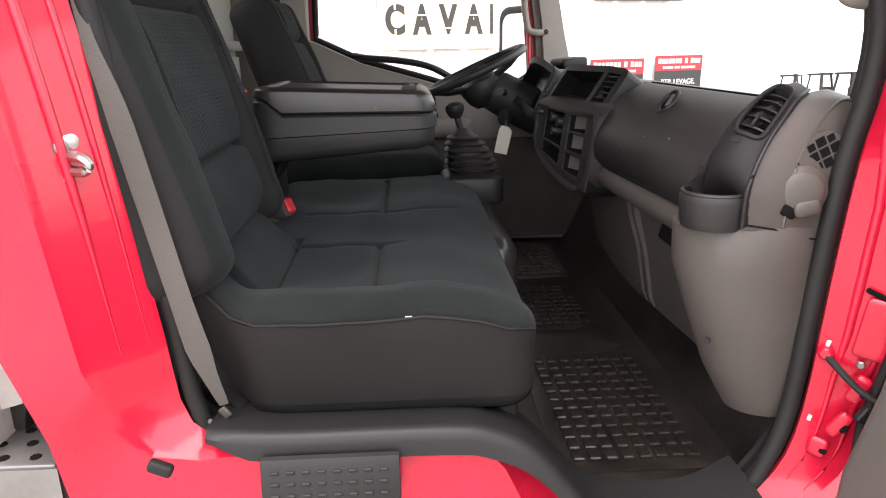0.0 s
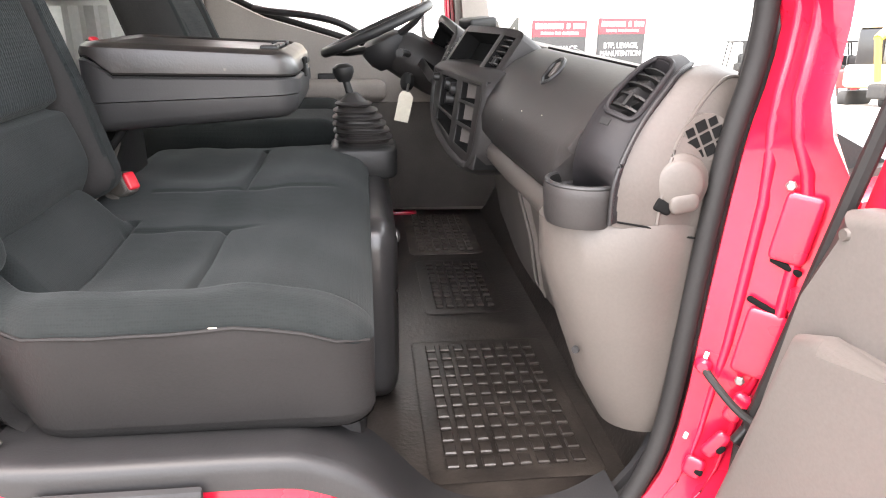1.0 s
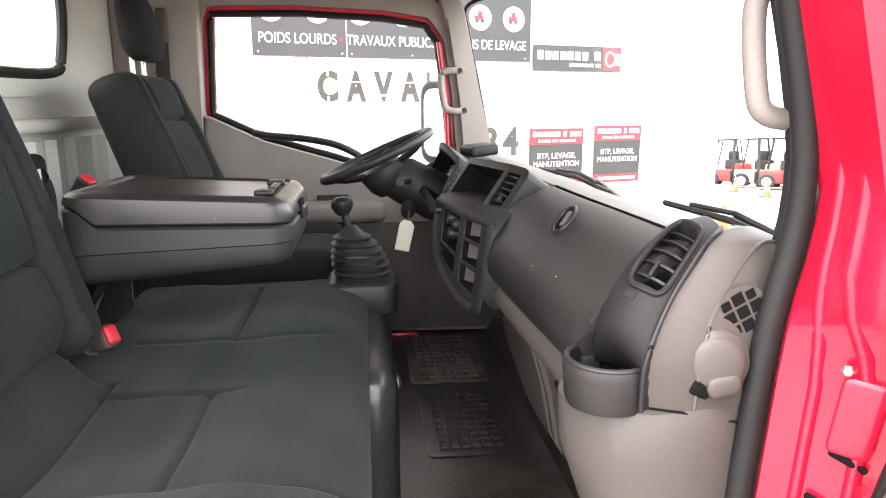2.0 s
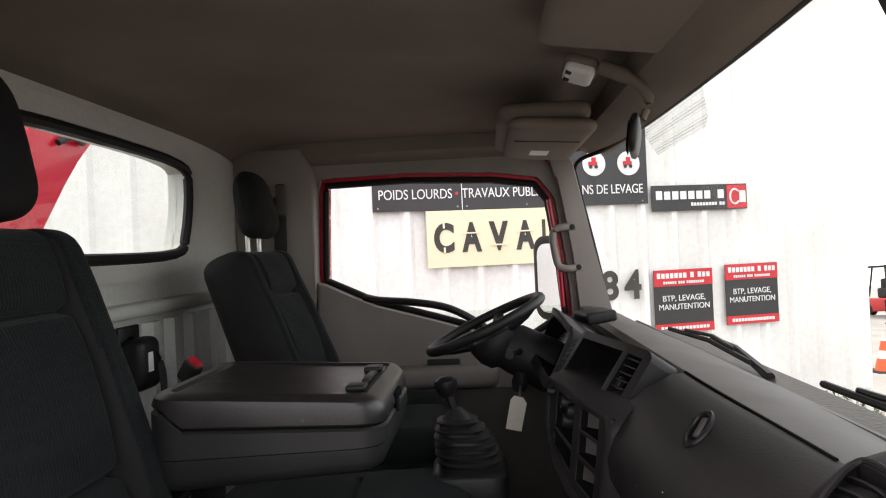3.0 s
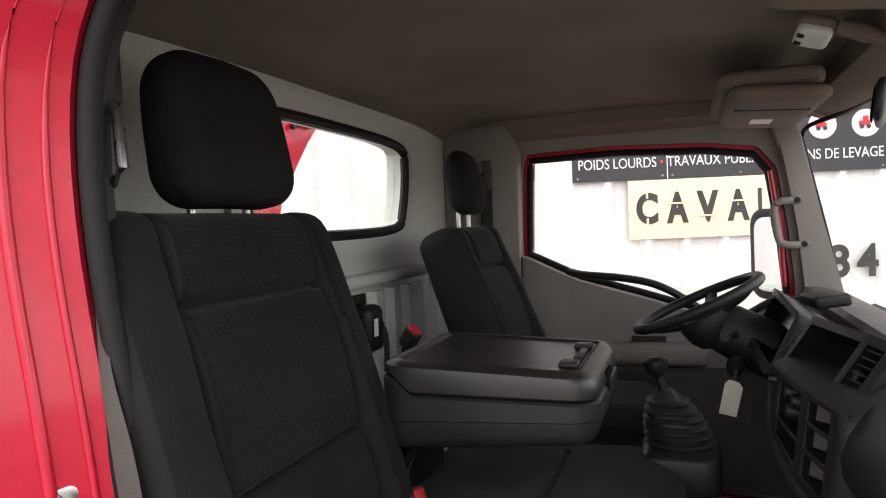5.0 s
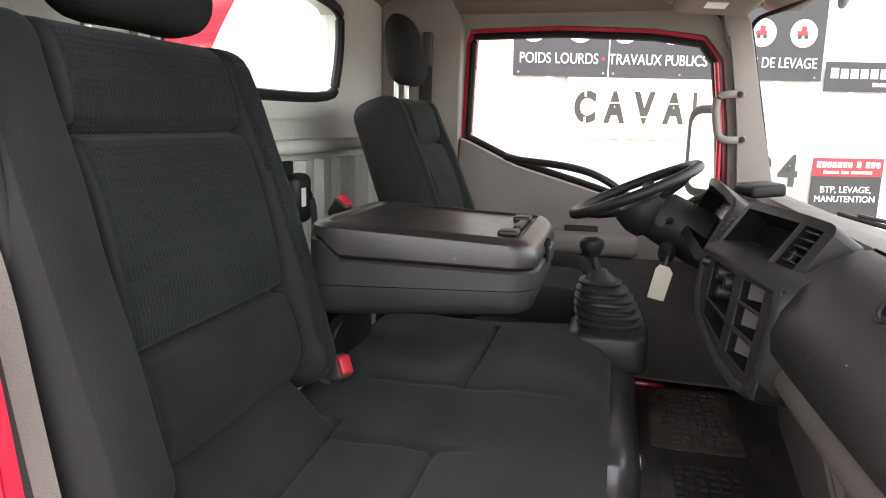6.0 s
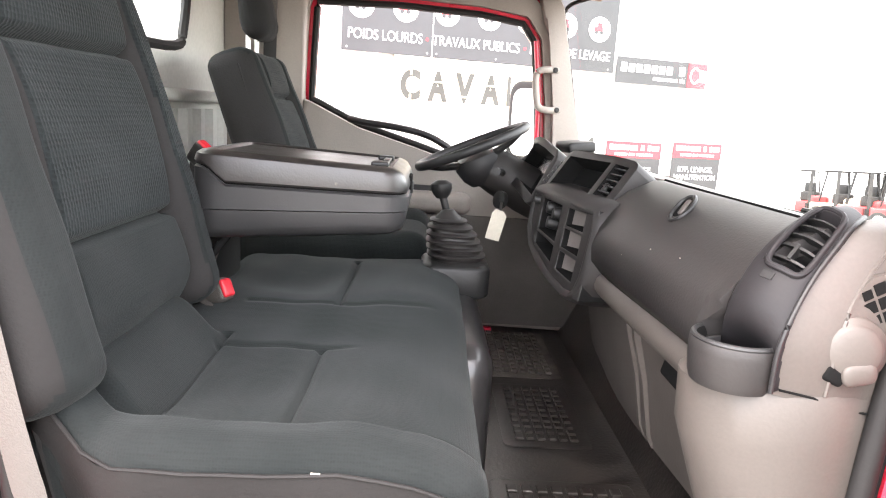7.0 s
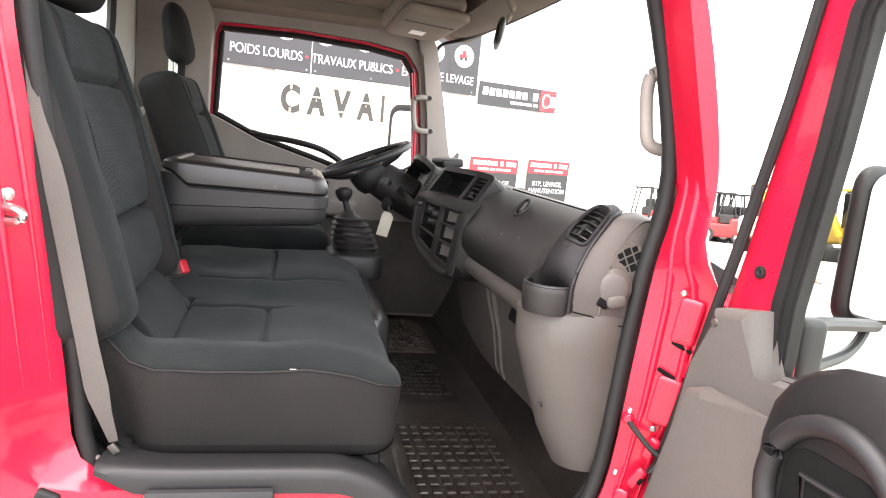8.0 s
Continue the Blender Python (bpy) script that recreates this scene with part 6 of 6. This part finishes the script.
town = thing("town_board", on_wall(-1, 1.67, P0), "cream board with black stencilled town name", "sign")
plate(-1.575, -0.50, 1.470, 1.858, P0, "board", town, "board")
for k, c in enumerate("CAVA"):
    u = -1.455 + 0.1947 * k
    lettering(c, 0.205, "stencil", town, u, 1.672, P0 + 0.008, 0.140, 0.045, "stencil_letter")
    for z in {"C": (1.757, 1.587), "A": (1.700,), "V": (1.612,)}[c]:
        half, tall = (0.007, 0.020) if c == "C" else (0.064, 0.005)
        plate(u - half, u + half, z - tall, z + tall, P0 + 0.0095, "board", town, "stencil_gap", thick=0.003)
plate(-0.745, -0.722, 1.570, 1.775, P0 + 0.0065, "stencil", town, "stencil_letter")

num = thing("stencil_number", on_wall(0.03, 1.28, P0), "black stencilled number painted on the wall", "sign")
for k, c in enumerate("84"):
    lettering(c, 0.215, "stencil", num, -0.245 + 0.18 * k, 1.278, P0 + 0.002, 0.135, 0.03, "stencil_digit")


def word_bars(u0, u1, z0, z1, counts, proud, parent, name):
    """A name that stays unlettered: a row of plain upright blocks, word by word."""
    total = sum(counts) + 0.7 * (len(counts) - 1)
    step, u = (u1 - u0) / total, u0
    for n in counts:
        for k in range(n):
            plate(u + step * 0.12, u + step * 0.88, z0, z1 if k else z1 + (z1 - z0) * 0.08, proud, "signwhite", parent, name, thick=0.002)
            u += step
        u += step * 0.7


name_sign = thing("company_sign", on_wall(0.51, 1.8, P0), "small black sign with white blocks and a red square", "sign")
plate(0.112, 0.905, 1.800, 1.990, P0, "signblack", name_sign, "panel")
word_bars(0.140, 0.715, 1.885, 1.945, (7, 1), P0 + 0.0065, name_sign, "name_block")
word_bars(0.430, 0.715, 1.835, 1.858, (9, 2), P0 + 0.0065, name_sign, "small_block")
plate(0.735, 0.897, 1.808, 1.982, P0 + 0.0065, "signred", name_sign, "logo_square", thick=0.003)
bm = tube([(0.800 + 0.040 * math.cos(a), 1.895 + 0.055 * math.sin(a), 0.0) for a in [0.7 + 4.9 * k / 20 for k in range(21)]], 0.008, 6)
bmesh.ops.transform(bm, matrix=wall_frame(0, 0, P0 + 0.008), verts=bm.verts)
part("logo_mark", bm, "signwhite", name_sign)
plate(0.838, 0.890, 1.850, 1.938, P0 + 0.010, "signwhite", name_sign, "logo_mark", thick=0.002)


def poster(u0, u1, z0, z1):
    t = thing("poster", on_wall((u0 + u1) / 2, z0, P0), "red and black poster with white words", "poster", "posters")
    h = z1 - z0
    plate(u0, u1, z0, z1, P0, "signblack", t, "panel")
    plate(u0, u1, z1 - h * 0.26, z1, P0 + 0.0065, "signred", t, "top_band", thick=0.003)
    plate(u0, u1, z0, z0 + h * 0.14, P0 + 0.0065, "signred", t, "foot_band", thick=0.003)
    c, w = (u0 + u1) / 2, u1 - u0
    word_bars(u0 + 0.02, u1 - 0.02, z1 - h * 0.135, z1 - h * 0.055, (7, 1, 3), P0 + 0.010, t, "name_block")
    word_bars(c - w * 0.35, c + w * 0.35, z1 - h * 0.225, z1 - h * 0.185, (6, 3, 8), P0 + 0.010, t, "small_block")
    word_bars(u0 + 0.04, u1 - 0.04, z0 + h * 0.045, z0 + h * 0.095, (14,), P0 + 0.010, t, "address_block")
    lettering("BTP, LEVAGE,", h * 0.105, "signwhite", t, c, z0 + h * 0.54, P0 + 0.009, w * 0.72)
    lettering("MANUTENTION", h * 0.090, "signwhite", t, c, z0 + h * 0.41, P0 + 0.009, w * 0.86)


poster(0.100, 0.580, 0.905, 1.368)
poster(0.690, 1.138, 0.930, 1.384)


# ---- machines, cones and clutter in the yard ----
def set_down(x, y, turn):
    return Matrix.Translation((x, y, ground_z(x, y))) @ pose(0, 0, 0, -4.5, 0, 0) @ pose(0, 0, 0, 0, 0, turn)


def wheel_part(parent, m, x, y, r, w):
    at = m @ Matrix.Translation((x, y, r))
    t = placed("wheel", turned([(r * 0.55, -w / 2), (r * 0.92, -w / 2), (r, -w * 0.3), (r, w * 0.3), (r * 0.92, w / 2), (r * 0.55, w / 2)], (0, 0, 0), (0, 1, 0), 20), "tyre", parent, at)
    placed("rim", turned([(r * 0.56, -w * 0.52), (r * 0.3, -w * 0.45), (r * 0.25, w * 0.45), (r * 0.56, w * 0.52)], (0, 0, 0), (0, 1, 0), 16), "signwhite", t, at)


def forklift(x, y, turn, body, tall=1.0):
    f = thing("forklift", (x, y, ground_z(x, y)), "parked %s forklift truck with raised mast rails" % ("red" if body == "forkred" else "cream"), "forklift", "forklifts in the yard")
    m = set_down(x, y, turn)

    def p(name, bm, mat):
        bmesh.ops.transform(bm, matrix=m, verts=bm.verts)
        return part(name, bm, mat, f)
    p("counterweight", cushion((0.75, 1.10, 0.75), (0.2, 0.12, 0.12), (3, 3, 3), Matrix.Translation((-0.75, 0, 0.68))), body)
    p("chassis", cushion((1.35, 1.05, 0.55), 0.06, (2, 2, 2), Matrix.Translation((0.15, 0, 0.52))), body)
    p("hood", cushion((0.75, 0.80, 0.42), 0.08, (2, 2, 2), Matrix.Translation((-0.35, 0, 1.0))), "tyre")
    p("seat", cushion((0.45, 0.45, 0.5), 0.1, (2, 2, 2), Matrix.Translation((-0.30, 0, 1.35))), "black")
    for sx, top in ((-0.62, -0.45), (0.50, 0.30)):
        for sy in (-0.46, 0.46):
            p("guard_post", rod((sx, sy, 0.85), (top, sy, 2.08), 0.035, 8), "black")
    p("guard_roof", cushion((0.95, 1.0, 0.07), 0.02, (2, 2, 1), Matrix.Translation((-0.05, 0, 2.10))), "black")
    for sy in (-0.27, 0.27):
        p("mast_rail", box(0.80, 0.92, sy - 0.05, sy + 0.05, 0.12, 2.15 * tall), "tyre")
    for z in (0.5, 1.3, 2.0):
        p("mast_bar", box(0.83, 0.90, -0.27, 0.27, z, z + 0.09), "tyre")
    p("carriage", box(0.93, 1.0, -0.45, 0.45, 0.25, 0.75), "black")
    for sy in (-0.25, 0.25):
        p("fork", box(0.98, 2.0, sy - 0.06, sy + 0.06, 0.10, 0.15), "steel")
        wheel_part(f, m, 0.55, sy * 1.9, 0.33, 0.22)
        wheel_part(f, m, -0.75, sy * 1.7, 0.27, 0.18)


def excavator(x, y, turn, body):
    f = thing("excavator", (x, y, ground_z(x, y)), "parked %s mini excavator with folded arm" % ("yellow" if body == "yellow" else "cream"), "excavator", "excavators in the yard")
    m = set_down(x, y, turn)

    def p(name, bm, mat):
        bmesh.ops.transform(bm, matrix=m, verts=bm.verts)
        return part(name, bm, mat, f)
    for sy in (-0.6, 0.6):
        p("track", cushion((1.9, 0.32, 0.45), (0.2, 0.05, 0.2), (3, 2, 2), Matrix.Translation((0, sy, 0.225))), "tyre")
    p("house", cushion((1.3, 1.3, 0.7), 0.15, (3, 3, 2), Matrix.Translation((-0.35, 0, 0.9))), body)
    p("cab", cushion((0.9, 0.8, 1.2), 0.08, (2, 2, 2), Matrix.Translation((0.15, 0.25, 1.75))), "screen")
    p("cab_roof", cushion((1.0, 0.9, 0.1), 0.04, (2, 2, 1), Matrix.Translation((0.15, 0.25, 2.4))), body)
    p("boom", tube(smoothed([(0.5, -0.25, 0.9), (1.1, -0.25, 1.9), (1.9, -0.25, 2.3), (2.5, -0.25, 2.0)], 3), 0.13, 8), body)
    p("arm", rod((2.5, -0.25, 2.05), (2.2, -0.25, 0.8), 0.10, 8), body)
    p("bucket", cushion((0.5, 0.5, 0.45), 0.1, (2, 2, 2), Matrix.Translation((2.05, -0.25, 0.5))), "tyre")
    p("ram", rod((0.9, -0.25, 1.0), (1.6, -0.25, 2.0), 0.05, 8), "steel")


for x, y, turn, body, tall in ((16.6, 29.0, 140, "forkred", 1.25), (16.9, 27.2, 150, "forkcream", 1.0), (17.2, 25.8, 150, "forkred", 1.0), (17.9, 24.9, 155, "forkred", 1.0), (19.2, 26.0, 150, "forkcream", 1.05), (18.9, 25.0, 150, "forkred", 1.0)):
    forklift(x, y, turn, body, tall)
for x, y, turn, body in ((16.2, 19.6, 30, "forkcream"), (17.4, 18.9, 200, "yellow"), (18.0, 17.5, 170, "yellow"), (19.6, 17.6, 200, "forkcream"), (20.6, 16.0, 190, "yellow"), (20.8, 22.9, 60, "forkred")):
    excavator(x, y, turn, body)


def cone(x, y, h):
    c = thing("traffic_cone", (x, y, ground_z(x, y)), "orange and white traffic cone standing in the yard", "cone", "traffic cones")
    z = ground_z(x, y)
    part("base", cushion((h * 0.6, h * 0.6, h * 0.06), h * 0.02, (1, 1, 1), Matrix.Translation((x, y, z + h * 0.03))), "tyre", c)
    for k, (a, b) in enumerate(((0.06, 0.36), (0.36, 0.56), (0.56, 0.80), (0.80, 1.0))):
        ra, rb = 0.22 * h * (1.05 - a), 0.22 * h * (1.05 - b)
        part("band", turned([(ra, a * h), (rb, b * h)], (x, y, z), (0, 0, 1), 16), "orange" if k % 2 == 0 else "signwhite", c)


cone(6.15, 10.20, 0.60)
cone(13.9, 23.5, 0.60)
cone(13.2, 20.3, 0.60)
cone(10.4, 10.7, 0.48)

# weeds at the foot of the wall
rng = random.Random(4)
for u, size in ((1.15, 0.34), (1.40, 0.58), (1.67, 0.50), (1.91, 0.42)):
    p0 = on_wall(u, 0, 0.15)
    z0 = ground_z(p0.x, p0.y)
    w = thing("weed", (p0.x, p0.y, z0), "tuft of dry green weeds at the foot of the wall", "plant", "weeds by the wall")
    stems, leaves = bmesh.new(), bmesh.new()
    for k in range(26):
        a, lean, h = rng.uniform(0, 6.28), rng.uniform(0.05, 0.5), size * rng.uniform(0.5, 1.1)
        top = V((p0.x + math.cos(a) * lean * h, p0.y + math.sin(a) * lean * h, z0 + h))
        mid = V((p0.x, p0.y, z0)).lerp(top, 0.5) + V((0, 0, 0.06 * h))
        tube([V((p0.x, p0.y, z0)), mid, top], [0.004, 0.003, 0.001], 4, bm=stems)
        for j in range(9):
            c = V((p0.x, p0.y, z0)).lerp(top, rng.uniform(0.25, 1.0))
            d = V((rng.uniform(-1, 1), rng.uniform(-1, 1), rng.uniform(-0.3, 0.6))).normalized() * rng.uniform(0.03, 0.06)
            s = d.cross(V((0, 0, 1))).normalized() * 0.012
            leaves.faces.new([leaves.verts.new(q) for q in (c, c + d * 0.5 + s, c + d, c + d * 0.5 - s)])
    part("stem", stems, "leaf", w)
    part("foliage", leaves, "leaf", w)
